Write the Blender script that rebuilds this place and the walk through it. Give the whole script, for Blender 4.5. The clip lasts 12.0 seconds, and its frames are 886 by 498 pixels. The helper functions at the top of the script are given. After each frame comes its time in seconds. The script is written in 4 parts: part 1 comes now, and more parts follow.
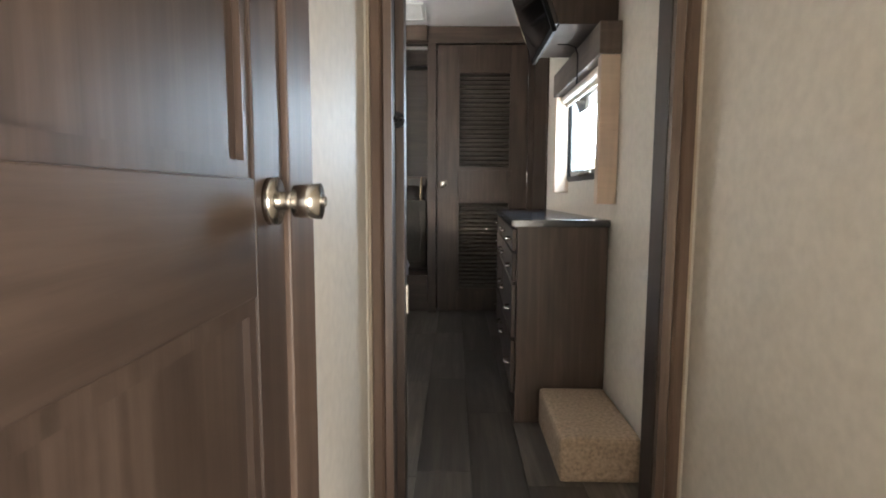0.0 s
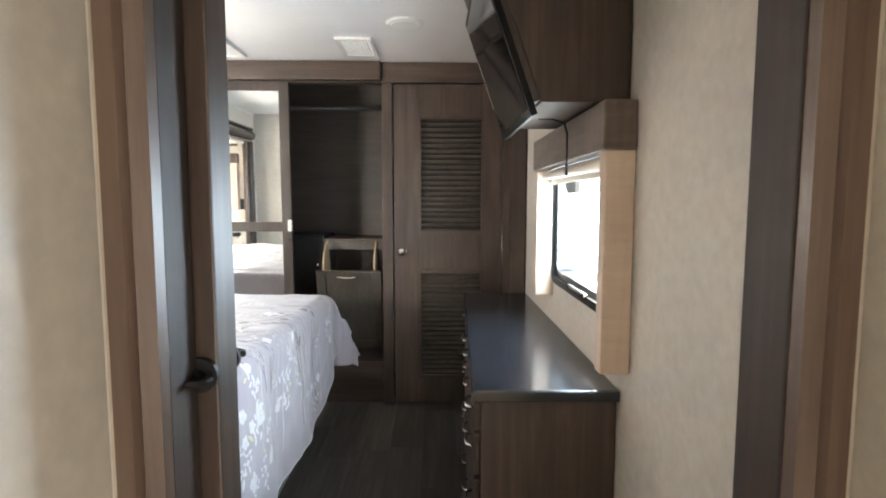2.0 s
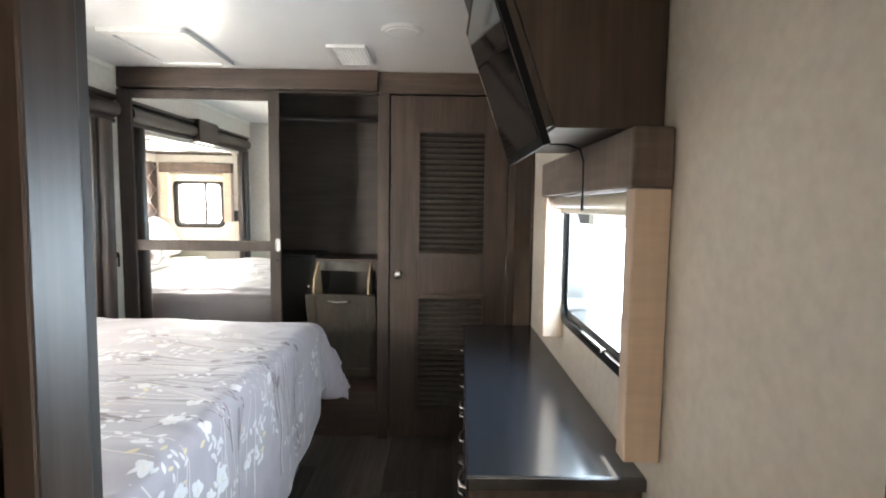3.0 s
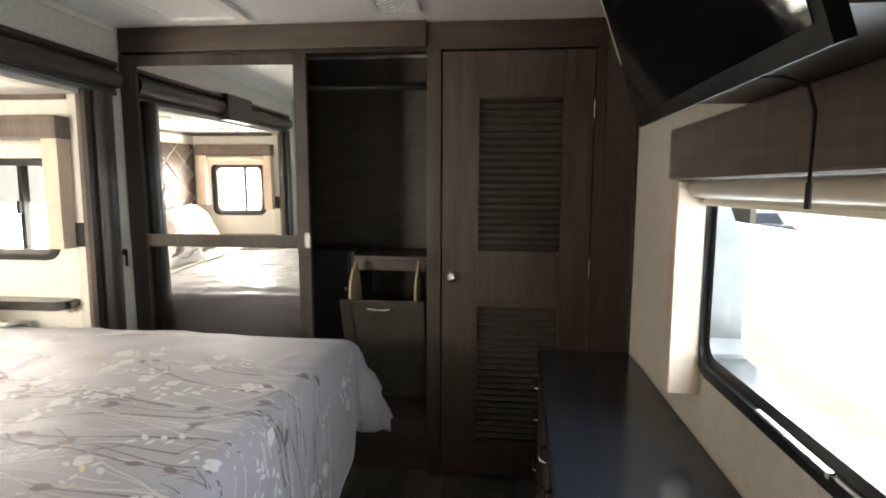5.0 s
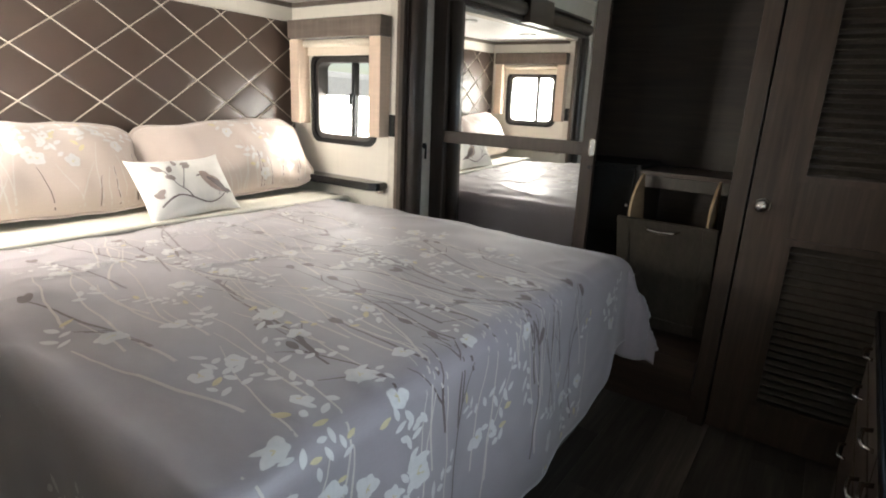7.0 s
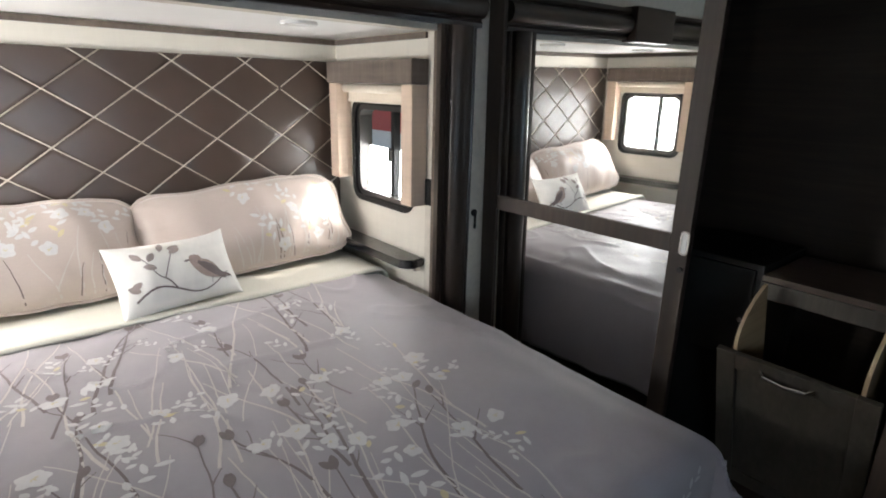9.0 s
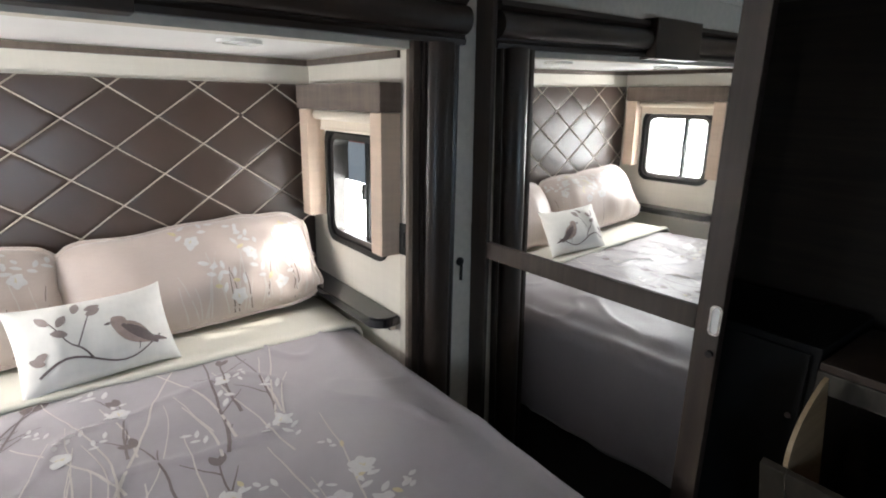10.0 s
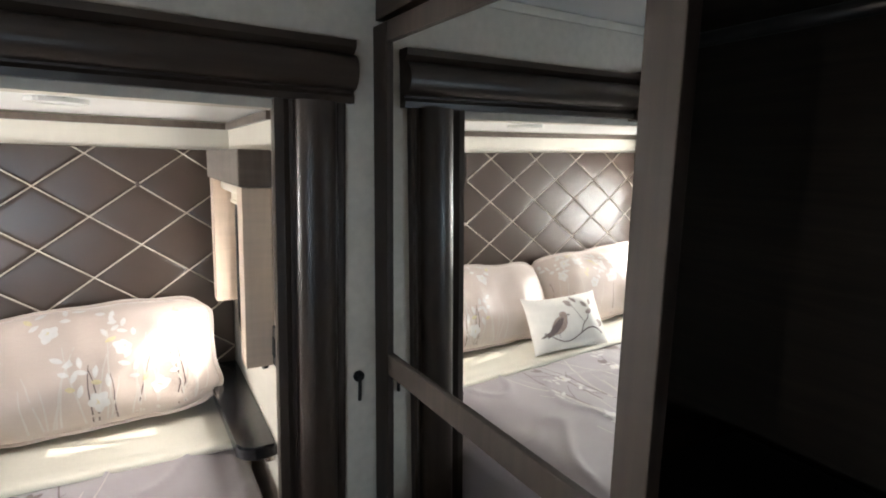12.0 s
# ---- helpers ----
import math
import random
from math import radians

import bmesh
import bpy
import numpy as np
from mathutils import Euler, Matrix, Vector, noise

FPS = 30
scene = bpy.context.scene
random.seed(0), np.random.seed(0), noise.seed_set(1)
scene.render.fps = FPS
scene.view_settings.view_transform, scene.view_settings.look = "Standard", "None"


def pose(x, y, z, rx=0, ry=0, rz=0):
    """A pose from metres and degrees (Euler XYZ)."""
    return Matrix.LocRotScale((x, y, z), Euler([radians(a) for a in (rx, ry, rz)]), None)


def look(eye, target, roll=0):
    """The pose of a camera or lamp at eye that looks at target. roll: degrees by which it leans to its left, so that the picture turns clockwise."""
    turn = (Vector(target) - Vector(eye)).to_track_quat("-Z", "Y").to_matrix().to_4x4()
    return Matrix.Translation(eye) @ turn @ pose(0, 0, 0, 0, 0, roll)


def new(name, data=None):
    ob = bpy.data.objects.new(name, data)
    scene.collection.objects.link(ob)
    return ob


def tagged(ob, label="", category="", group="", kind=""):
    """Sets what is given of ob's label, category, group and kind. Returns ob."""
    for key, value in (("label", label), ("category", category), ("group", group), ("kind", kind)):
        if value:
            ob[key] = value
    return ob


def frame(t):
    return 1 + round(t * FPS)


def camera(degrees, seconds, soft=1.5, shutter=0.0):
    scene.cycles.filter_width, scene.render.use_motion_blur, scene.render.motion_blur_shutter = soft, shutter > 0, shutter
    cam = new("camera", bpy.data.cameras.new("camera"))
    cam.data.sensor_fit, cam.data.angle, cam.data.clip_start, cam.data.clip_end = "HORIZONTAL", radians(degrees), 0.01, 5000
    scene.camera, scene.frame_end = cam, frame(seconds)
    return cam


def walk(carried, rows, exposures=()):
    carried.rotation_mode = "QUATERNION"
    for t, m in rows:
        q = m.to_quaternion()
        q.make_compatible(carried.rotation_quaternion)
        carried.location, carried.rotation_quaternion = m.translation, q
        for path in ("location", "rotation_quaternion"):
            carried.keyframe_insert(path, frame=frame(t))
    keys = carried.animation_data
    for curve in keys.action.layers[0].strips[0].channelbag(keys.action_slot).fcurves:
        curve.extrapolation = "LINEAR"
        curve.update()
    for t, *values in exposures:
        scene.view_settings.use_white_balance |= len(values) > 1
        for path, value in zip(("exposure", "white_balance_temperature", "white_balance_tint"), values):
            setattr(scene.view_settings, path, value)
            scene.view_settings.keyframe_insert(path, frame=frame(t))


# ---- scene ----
cam = camera(79.1, 12.0, soft=1.9)
PATH = [
    (0, (-0.254, -0.693, 0.945), (-0.299, 1.295, 0.738), 0.2),
    (0.5, (-0.234, -0.51, 1.041), (-0.266, 1.48, 0.844), 0.1),
    (1, (-0.184, -0.301, 1.162), (-0.179, 1.691, 0.973), 0.0),
    (1.5, (-0.15, -0.15, 1.254), (-0.134, 1.842, 1.07), -0.1),
    (2, (-0.123, 0.07, 1.338), (-0.1, 2.062, 1.159), 0.1),
    (2.5, (-0.107, 0.203, 1.399), (-0.083, 2.196, 1.235), 0.1),
    (2.7, (-0.102, 0.237, 1.406), (-0.079, 2.231, 1.255), 0.6),
    (4.3, (-0.049, 0.833, 1.474), (-0.129, 2.82, 1.258), -0.2),
    (4.5, (-0.072, 0.872, 1.472), (-0.178, 2.857, 1.248), 0.0),
    (5, (-0.126, 0.963, 1.44), (-0.332, 2.939, 1.214), 0.3),
    (5.5, (-0.176, 1.048, 1.374), (-0.616, 2.983, 1.125), 0.8),
    (6, (-0.185, 1.068, 1.336), (-0.943, 2.885, 0.988), 1.7),
    (6.5, (-0.166, 1.075, 1.333), (-1.156, 2.748, 0.861), 2.2),
    (7, (-0.159, 1.074, 1.34), (-1.27, 2.654, 0.819), 2.8),
    (7.2, (-0.147, 1.079, 1.347), (-1.294, 2.635, 0.834), 2.9),
    (8.8, (-0.249, 1.767, 1.626), (-1.709, 3.006, 1.05), 1.6),
    (9, (-0.281, 1.854, 1.637), (-1.754, 3.079, 1.063), 1.6),
    (9.5, (-0.369, 2.064, 1.666), (-1.87, 3.263, 1.109), 1.5),
    (10, (-0.486, 2.231, 1.685), (-2.026, 3.393, 1.158), 1.3),
    (10.5, (-0.593, 2.392, 1.708), (-2.176, 3.514, 1.224), 1.6),
    (11, (-0.632, 2.548, 1.711), (-2.254, 3.647, 1.305), 1.7),
    (11.5, (-0.608, 2.748, 1.726), (-2.278, 3.791, 1.376), 1.8),
    (12, (-0.595, 2.914, 1.727), (-2.311, 3.891, 1.407), 1.7),
]
walk(cam, [(t, look(eye, target, roll)) for t, eye, target, roll in PATH],
     exposures=[(0, 1.5, 6500, 10), (1.0, 1.5, 6550, 10), (1.6, 1.8, 6550, 10), (2.7, 1.6, 6650, 10), (4.3, 0.8, 6550, 10), (5.5, 0.6, 7500, 10), (6.5, 0.2, 6800, 10),
                (7.2, 0.0, 6800, 10), (9.0, -0.25, 6250, 10), (10.5, -0.33, 6150, 10), (11.5, -0.27, 6200, 10), (12, 0.1, 6500, 10)])

# ---- light ----
world = bpy.data.worlds.new("sky")
scene.world = world
world.use_nodes = True
_wn = world.node_tree.nodes
_sky = _wn.new("ShaderNodeTexSky")
_sky.sky_type = "NISHITA"
_sky.sun_disc = False
_sky.sun_elevation = radians(45.5)
_sky.sun_rotation = radians(16)
world.node_tree.links.new(_sky.outputs["Color"], _wn["Background"].inputs["Color"])
_wn["Background"].inputs["Strength"].default_value = 0.13


def lamp(name, kind, m, energy, color=(1, 1, 1), size=(0, 0), angle=0.0, spread=180):
    data = bpy.data.lights.new(name, kind)
    data.energy, data.color = energy, color
    if kind == "AREA":
        data.shape, data.size, data.size_y = "RECTANGLE", size[0], size[1]
        data.spread = radians(spread)
    if kind == "SUN":
        data.angle = angle
    ob = new(name, data)
    ob.matrix_world = m
    return ob


SUN_DIR = Vector((0.19, 0.66, 0.70))
lamp("sun", "SUN", look(SUN_DIR * 20, (0, 0, 0)), 4.2, (1.0, 0.93, 0.82), angle=radians(0.6))
lamp("daylight_dresser_window", "AREA", look((0.452, 1.85, 1.2525), (-0.6, 1.85, 0.82)), 10, (0.66, 0.83, 1.0), (0.82, 0.445))
lamp("daylight_bed_window", "AREA", look((-2.38, 3.276, 1.24), (-2.38, 2.2, 1.30)), 5.5, (1.0, 0.97, 0.93), (0.46, 0.24))
lamp("daylight_bed_window_near", "AREA", look((-2.38, 1.144, 1.34), (-2.38, 2.2, 1.36)), 29, (1.0, 0.97, 0.93), (0.46, 0.44))
# added fill lamp behind the camera; no hall window is known there
lamp("hall_fill_light", "AREA", look((0.39, -1.5, 0.75), (-0.5, -1.5, 0.70)), 24, (1.0, 0.97, 0.94), (0.8, 1.0))


# ---- materials ----
def material(name, rough=0.5, metal=0.0):
    m = bpy.data.materials.new(name)
    m.use_nodes = True
    nt = m.node_tree
    b = nt.nodes["Principled BSDF"]
    b.inputs["Roughness"].default_value = rough
    b.inputs["Metallic"].default_value = metal
    return m, nt, b


def node(nt, kind, **inputs):
    n = nt.nodes.new(kind)
    for k, v in inputs.items():
        n.inputs[k.replace("_", " ")].default_value = v
    return n


def coords(nt, scale=(1, 1, 1), random_shift=False):
    tc = nt.nodes.new("ShaderNodeTexCoord")
    mp = nt.nodes.new("ShaderNodeMapping")
    mp.inputs["Scale"].default_value = scale
    nt.links.new(tc.outputs["Object"], mp.inputs["Vector"])
    if random_shift:
        oi = nt.nodes.new("ShaderNodeObjectInfo")
        mul = nt.nodes.new("ShaderNodeMath")
        mul.operation = "MULTIPLY"
        mul.inputs[1].default_value = 37.0
        nt.links.new(oi.outputs["Random"], mul.inputs[0])
        nt.links.new(mul.outputs[0], mp.inputs["Location"])
    return mp


def ramp(nt, stops):
    r = nt.nodes.new("ShaderNodeValToRGB")
    el = r.color_ramp.elements
    while len(el) < len(stops):
        el.new(0.5)
    for e, (p, c) in zip(el, stops):
        e.position, e.color = p, (*c, 1)
    return r


def bumped(nt, b, source, strength, distance=0.002):
    bp = node(nt, "ShaderNodeBump", Strength=strength, Distance=distance)
    nt.links.new(source, bp.inputs["Height"])
    nt.links.new(bp.outputs["Normal"], b.inputs["Normal"])


def wood(name, dark, mid, light, grain="z", rough=0.42, shift=True, strength=0.15, vary=0.0):
    """Printed wood laminate with stretched grain and slow cloudy tone changes."""
    m, nt, b = material(name, rough)
    sc = {"z": (55, 55, 2.2), "y": (55, 2.2, 55), "x": (2.2, 55, 55)}[grain]
    sc2 = {"z": (7, 7, 1.0), "y": (7, 1.0, 7), "x": (1.0, 7, 7)}[grain]
    mp = coords(nt, sc, shift)
    n1 = node(nt, "ShaderNodeTexNoise", Scale=1.0, Detail=7.0, Roughness=0.62, Distortion=0.5)
    nt.links.new(mp.outputs[0], n1.inputs["Vector"])
    mp2 = coords(nt, sc2, shift)
    n2 = node(nt, "ShaderNodeTexNoise", Scale=1.0, Detail=4.0, Roughness=0.6, Distortion=1.2)
    nt.links.new(mp2.outputs[0], n2.inputs["Vector"])
    mix = nt.nodes.new("ShaderNodeMix")
    mix.inputs["Factor"].default_value = 0.5
    nt.links.new(n1.outputs["Fac"], mix.inputs["A"])
    nt.links.new(n2.outputs["Fac"], mix.inputs["B"])
    r = ramp(nt, [(0.30, dark), (0.5, mid), (0.70, light)])
    nt.links.new(mix.outputs["Result"], r.inputs["Fac"])
    if vary:
        oi = nt.nodes.new("ShaderNodeObjectInfo")
        mr = node(nt, "ShaderNodeMapRange")
        mr.inputs["To Min"].default_value, mr.inputs["To Max"].default_value = 1 - vary, 1 + vary
        hs = nt.nodes.new("ShaderNodeHueSaturation")
        nt.links.new(oi.outputs["Random"], mr.inputs["Value"])
        nt.links.new(mr.outputs["Result"], hs.inputs["Value"])
        nt.links.new(r.outputs["Color"], hs.inputs["Color"])
        nt.links.new(hs.outputs["Color"], b.inputs["Base Color"])
    else:
        nt.links.new(r.outputs["Color"], b.inputs["Base Color"])
    bumped(nt, b, n1.outputs["Fac"], strength, 0.001)
    return m


def plain(name, color, rough=0.5, metal=0.0, var=0.12, scale=14.0, bump=0.05, fine=220.0, coat=0.0):
    """A painted, moulded or metal surface with slight tone changes and a fine relief."""
    m, nt, b = material(name, rough, metal)
    mp = coords(nt)
    n = node(nt, "ShaderNodeTexNoise", Scale=scale, Detail=5.0)
    nt.links.new(mp.outputs[0], n.inputs["Vector"])
    lo, hi = [c * (1 - var) for c in color], [min(1, c * (1 + var)) for c in color]
    r = ramp(nt, [(0.3, lo), (0.7, hi)])
    nt.links.new(n.outputs["Fac"], r.inputs["Fac"])
    nt.links.new(r.outputs["Color"], b.inputs["Base Color"])
    f = node(nt, "ShaderNodeTexNoise", Scale=fine, Detail=2.0)
    nt.links.new(mp.outputs[0], f.inputs["Vector"])
    bumped(nt, b, f.outputs["Fac"], bump, 0.0008)
    b.inputs["Coat Weight"].default_value = coat
    return m


def cloth(name, color, var=0.1, rough=0.85, weave=900.0, bump=0.12, sheen=0.25, cross=True):
    """Woven fabric: fine cross threads with soft blotches."""
    m, nt, b = material(name, rough)
    mp = coords(nt)
    n = node(nt, "ShaderNodeTexNoise", Scale=9.0, Detail=5.0)
    nt.links.new(mp.outputs[0], n.inputs["Vector"])
    parts = []
    for sc in ((weave, weave, weave * 0.08), (weave * 0.08, weave * 0.08, weave)):
        mpw = coords(nt, tuple(s / 10 for s in sc))
        w = node(nt, "ShaderNodeTexNoise", Scale=1.0, Detail=2.0)
        nt.links.new(mpw.outputs[0], w.inputs["Vector"])
        parts.append(w)
    add = nt.nodes.new("ShaderNodeMath")
    add.operation = "ADD"
    nt.links.new(parts[0].outputs["Fac"], add.inputs[0])
    nt.links.new(parts[1].outputs["Fac"], add.inputs[1])
    tot = nt.nodes.new("ShaderNodeMix")
    tot.inputs["Factor"].default_value = 0.4
    nt.links.new(add.outputs[0], tot.inputs["A"])
    nt.links.new(n.outputs["Fac"], tot.inputs["B"])
    lo, hi = [c * (1 - var) for c in color], [min(1, c * (1 + var)) for c in color]
    r = ramp(nt, [(0.55, lo), (0.95, hi)])
    nt.links.new(tot.outputs["Result"], r.inputs["Fac"])
    nt.links.new(r.outputs["Color"], b.inputs["Base Color"])
    b.inputs["Sheen Weight"].default_value = sheen
    bumped(nt, b, add.outputs[0], bump, 0.0008)
    return m


BROWN = ((0.025, 0.0155, 0.0105), (0.051, 0.033, 0.0235), (0.092, 0.062, 0.045))
M_WOOD = wood("walnut_laminate", *BROWN)
M_WOOD_H = wood("walnut_laminate_level", *BROWN, grain="x")
M_WOOD_Y = wood("walnut_laminate_long", *BROWN, grain="y")
M_CASING = wood("casing_laminate", (0.055, 0.034, 0.024), (0.105, 0.068, 0.048), (0.16, 0.11, 0.08))
M_DARK = wood("espresso_fascia", (0.020, 0.014, 0.010), (0.034, 0.023, 0.017), (0.050, 0.035, 0.026), rough=0.34, strength=0.01)
M_DARK_Y = wood("espresso_fascia_long", (0.020, 0.014, 0.010), (0.034, 0.023, 0.017), (0.050, 0.035, 0.026), grain="y", rough=0.34, strength=0.01)
M_DARK_X = wood("espresso_fascia_level", (0.020, 0.014, 0.010), (0.034, 0.023, 0.017), (0.050, 0.035, 0.026), grain="x", rough=0.34, strength=0.01)
M_JAMB = wood("dark_jamb_laminate", (0.020, 0.013, 0.009), (0.034, 0.022, 0.016), (0.055, 0.037, 0.027), rough=0.62)
M_GREY = wood("grey_oak_front", (0.030, 0.025, 0.019), (0.052, 0.044, 0.034), (0.080, 0.069, 0.054))
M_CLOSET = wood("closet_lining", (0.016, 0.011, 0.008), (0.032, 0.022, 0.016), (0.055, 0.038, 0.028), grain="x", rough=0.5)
M_BIRCH = wood("birch_ply", (0.30, 0.21, 0.12), (0.42, 0.31, 0.19), (0.52, 0.40, 0.26), grain="y")
M_PLANK = wood("vinyl_plank", (0.055, 0.047, 0.040), (0.098, 0.085, 0.073), (0.185, 0.16, 0.135), grain="y", rough=0.36, strength=0.25, vary=0.42)
M_SUB = plain("floor_joint", (0.03, 0.025, 0.02), 0.8)
M_WALL = plain("mottled_wallpaper", (0.60, 0.55, 0.475), 0.52, var=0.06, scale=38, bump=0.22, fine=150)
M_WALL_L = cloth("pale_wallpaper", (0.70, 0.655, 0.57), 0.03, 0.6, 600.0, 0.06, 0.0)
M_ROPE = plain("cream_welt", (0.46, 0.38, 0.29), 0.6)
M_CEIL = plain("white_ceiling", (0.80, 0.79, 0.77), 0.28, var=0.03, scale=3.0, bump=0.03)
M_WHITE = plain("white_plastic", (0.72, 0.71, 0.68), 0.4, var=0.04)
M_COUNTER = plain("black_countertop", (0.010, 0.011, 0.014), 0.19, var=0.25, scale=60, bump=0.04, fine=500)
M_COUNTER.node_tree.nodes["Principled BSDF"].inputs["IOR"].default_value = 1.8
M_BLACK = plain("black_plastic", (0.012, 0.012, 0.012), 0.48)
M_BLACK.node_tree.nodes["Principled BSDF"].inputs["Specular IOR Level"].default_value = 0.25
M_SCREEN = plain("tv_screen", (0.006, 0.006, 0.007), 0.06, bump=0.0)
M_BEZEL = plain("tv_bezel", (0.006, 0.006, 0.006), 0.4, bump=0.0)
M_BEZEL.node_tree.nodes["Principled BSDF"].inputs["Specular IOR Level"].default_value = 0.1
M_CHROME = plain("satin_nickel", (0.68, 0.65, 0.60), 0.20, 1.0, bump=0.02)
M_ALU = plain("grey_aluminium", (0.10, 0.095, 0.09), 0.32, 0.7)
M_BLIND = cloth("beige_blind_cloth", (0.60, 0.46, 0.35), 0.07, 0.8, 700.0, 0.08)
M_VALANCE = cloth("taupe_valance_cloth", (0.115, 0.085, 0.066), 0.3, 0.85, 500.0, 0.3)
M_SHADE = cloth("cream_roller_shade", (0.75, 0.66, 0.54), 0.04)
M_VINYL = plain("brown_vinyl_pad", (0.060, 0.040, 0.031), 0.30, var=0.10, scale=6, bump=0.2, fine=260)
M_VINYL.node_tree.nodes["Principled BSDF"].inputs["IOR"].default_value = 1.6
M_PIPE = cloth("cream_piping", (0.46, 0.40, 0.33), 0.08)
M_CARPET = plain("beige_carpet", (0.36, 0.27, 0.19), 0.95, var=0.3, scale=90, bump=0.9, fine=420)
M_QUILT = cloth("taupe_satin_comforter", (0.325, 0.287, 0.302), 0.035, 0.48, 4200.0, 0.05, 0.4)
M_PILLOW = cloth("taupe_satin_pillow", (0.52, 0.43, 0.38), 0.035, 0.46, 4200.0, 0.05, 0.35)
M_SHEET = cloth("ivory_sheet", (0.72, 0.68, 0.58), 0.04, 0.8)
M_CUSH = cloth("white_canvas_cushion", (0.80, 0.77, 0.72), 0.05, 0.9, 500.0, 0.3)
M_PETAL = cloth("white_petal_print", (0.62, 0.60, 0.585), 0.06, 0.55)
M_YELLOW = cloth("yellow_petal_print", (0.58, 0.50, 0.30), 0.1, 0.6)
M_TWIG = cloth("brown_twig_print", (0.145, 0.105, 0.10), 0.12, 0.6)
M_PALE = cloth("pale_twig_print", (0.56, 0.51, 0.47), 0.06, 0.55)
M_BIRD = cloth("bird_print", (0.36, 0.27, 0.235), 0.15, 0.8)
M_BEDBASE = cloth("brown_bed_base", (0.035, 0.026, 0.022), 0.15)
M_GRAVEL = plain("pale_gravel", (0.56, 0.53, 0.48), 0.95, var=0.12, scale=3, bump=0.3)
M_RED = plain("red_trailer_paint", (0.42, 0.04, 0.04), 0.35)
M_TYRE = plain("tyre_rubber", (0.02, 0.02, 0.02), 0.8)
M_CARPAINT = plain("dark_car_paint", (0.10, 0.13, 0.16), 0.25, coat=0.5)

M_MIRROR, _nt, _b = material("mirror_glass", 0.015, 1.0)
_b.inputs["Base Color"].default_value = (0.86, 0.87, 0.86, 1)
M_GLASS, _nt, _b = material("window_glass", 0.02)
_b.inputs["Transmission Weight"].default_value = 1.0
_b.inputs["IOR"].default_value = 1.05
_b.inputs["Base Color"].default_value = (0.95, 0.97, 0.96, 1)


# ---- mesh helpers ----
def box(bm, x0, x1, y0, y1, z0, z1, bevel=0.0):
    r = bmesh.ops.create_cube(bm, size=1.0)
    vs = r["verts"]
    for v in vs:
        v.co = Vector((x0 + (v.co.x + 0.5) * (x1 - x0), y0 + (v.co.y + 0.5) * (y1 - y0), z0 + (v.co.z + 0.5) * (z1 - z0)))
    if bevel:
        es = list({e for v in vs for e in v.link_edges})
        bmesh.ops.bevel(bm, geom=es, offset=bevel, segments=2, affect="EDGES", profile=0.6)
    return bm


def cyl(bm, p, q, r0, r1=None, seg=20):
    p, q = Vector(p), Vector(q)
    r = bmesh.ops.create_cone(bm, cap_ends=True, segments=seg, radius1=r0, radius2=r0 if r1 is None else r1, depth=(q - p).length)
    m = Matrix.Translation((p + q) / 2) @ (q - p).to_track_quat("Z", "Y").to_matrix().to_4x4()
    bmesh.ops.transform(bm, matrix=m, verts=r["verts"])
    return bm


def prism(bm, pts, axis, a, b):
    """A closed outline pushed from a to b along an axis; pts are the other two coordinates in order."""
    def at(p, c):
        return {"x": (c, p[0], p[1]), "y": (p[0], c, p[1]), "z": (p[0], p[1], c)}[axis]
    lo = [bm.verts.new(at(p, a)) for p in pts]
    hi = [bm.verts.new(at(p, b)) for p in pts]
    n = len(pts)
    bm.faces.new(lo), bm.faces.new(hi[::-1])
    for i in range(n):
        bm.faces.new((lo[i], hi[i], hi[(i + 1) % n], lo[(i + 1) % n]))
    return bm


def tube(bm, pts, r, seg=8):
    """A round bar along a line of points."""
    pts = [Vector(p) for p in pts]
    rings = []
    for i, p in enumerate(pts):
        d = (pts[min(i + 1, len(pts) - 1)] - pts[max(i - 1, 0)]).normalized()
        q = d.to_track_quat("Z", "Y")
        rings.append([bm.verts.new(p + q @ Vector((r * math.cos(6.28319 * k / seg), r * math.sin(6.28319 * k / seg), 0))) for k in range(seg)])
    for a, b in zip(rings, rings[1:]):
        for k in range(seg):
            bm.faces.new((a[k], a[(k + 1) % seg], b[(k + 1) % seg], b[k]))
    bm.faces.new(rings[0][::-1]), bm.faces.new(rings[-1])
    return bm


def rounded(x0, x1, z0, z1, r, n=5):
    pts = []
    for cx, cz, a0 in ((x1 - r, z1 - r, 0), (x0 + r, z1 - r, 90), (x0 + r, z0 + r, 180), (x1 - r, z0 + r, 270)):
        for k in range(n + 1):
            a = radians(a0 + 90 * k / n)
            pts.append((cx + r * math.cos(a), cz + r * math.sin(a)))
    return pts


def ring(bm, outer, inner, axis, a, b):
    """A flat frame between two outlines with the same number of points, with depth."""
    def at(p, c):
        return {"x": (c, p[0], p[1]), "y": (p[0], c, p[1]), "z": (p[0], p[1], c)}[axis]
    loops = [[bm.verts.new(at(p, c)) for p in pts] for pts in (outer, inner) for c in (a, b)]
    oa, ob_, ia, ib = loops
    n = len(outer)
    for i in range(n):
        j = (i + 1) % n
        bm.faces.new((oa[i], oa[j], ob_[j], ob_[i]))
        bm.faces.new((ia[j], ia[i], ib[i], ib[j]))
        bm.faces.new((oa[j], oa[i], ia[i], ia[j]))
        bm.faces.new((ob_[i], ob_[j], ib[j], ib[i]))
    return bm


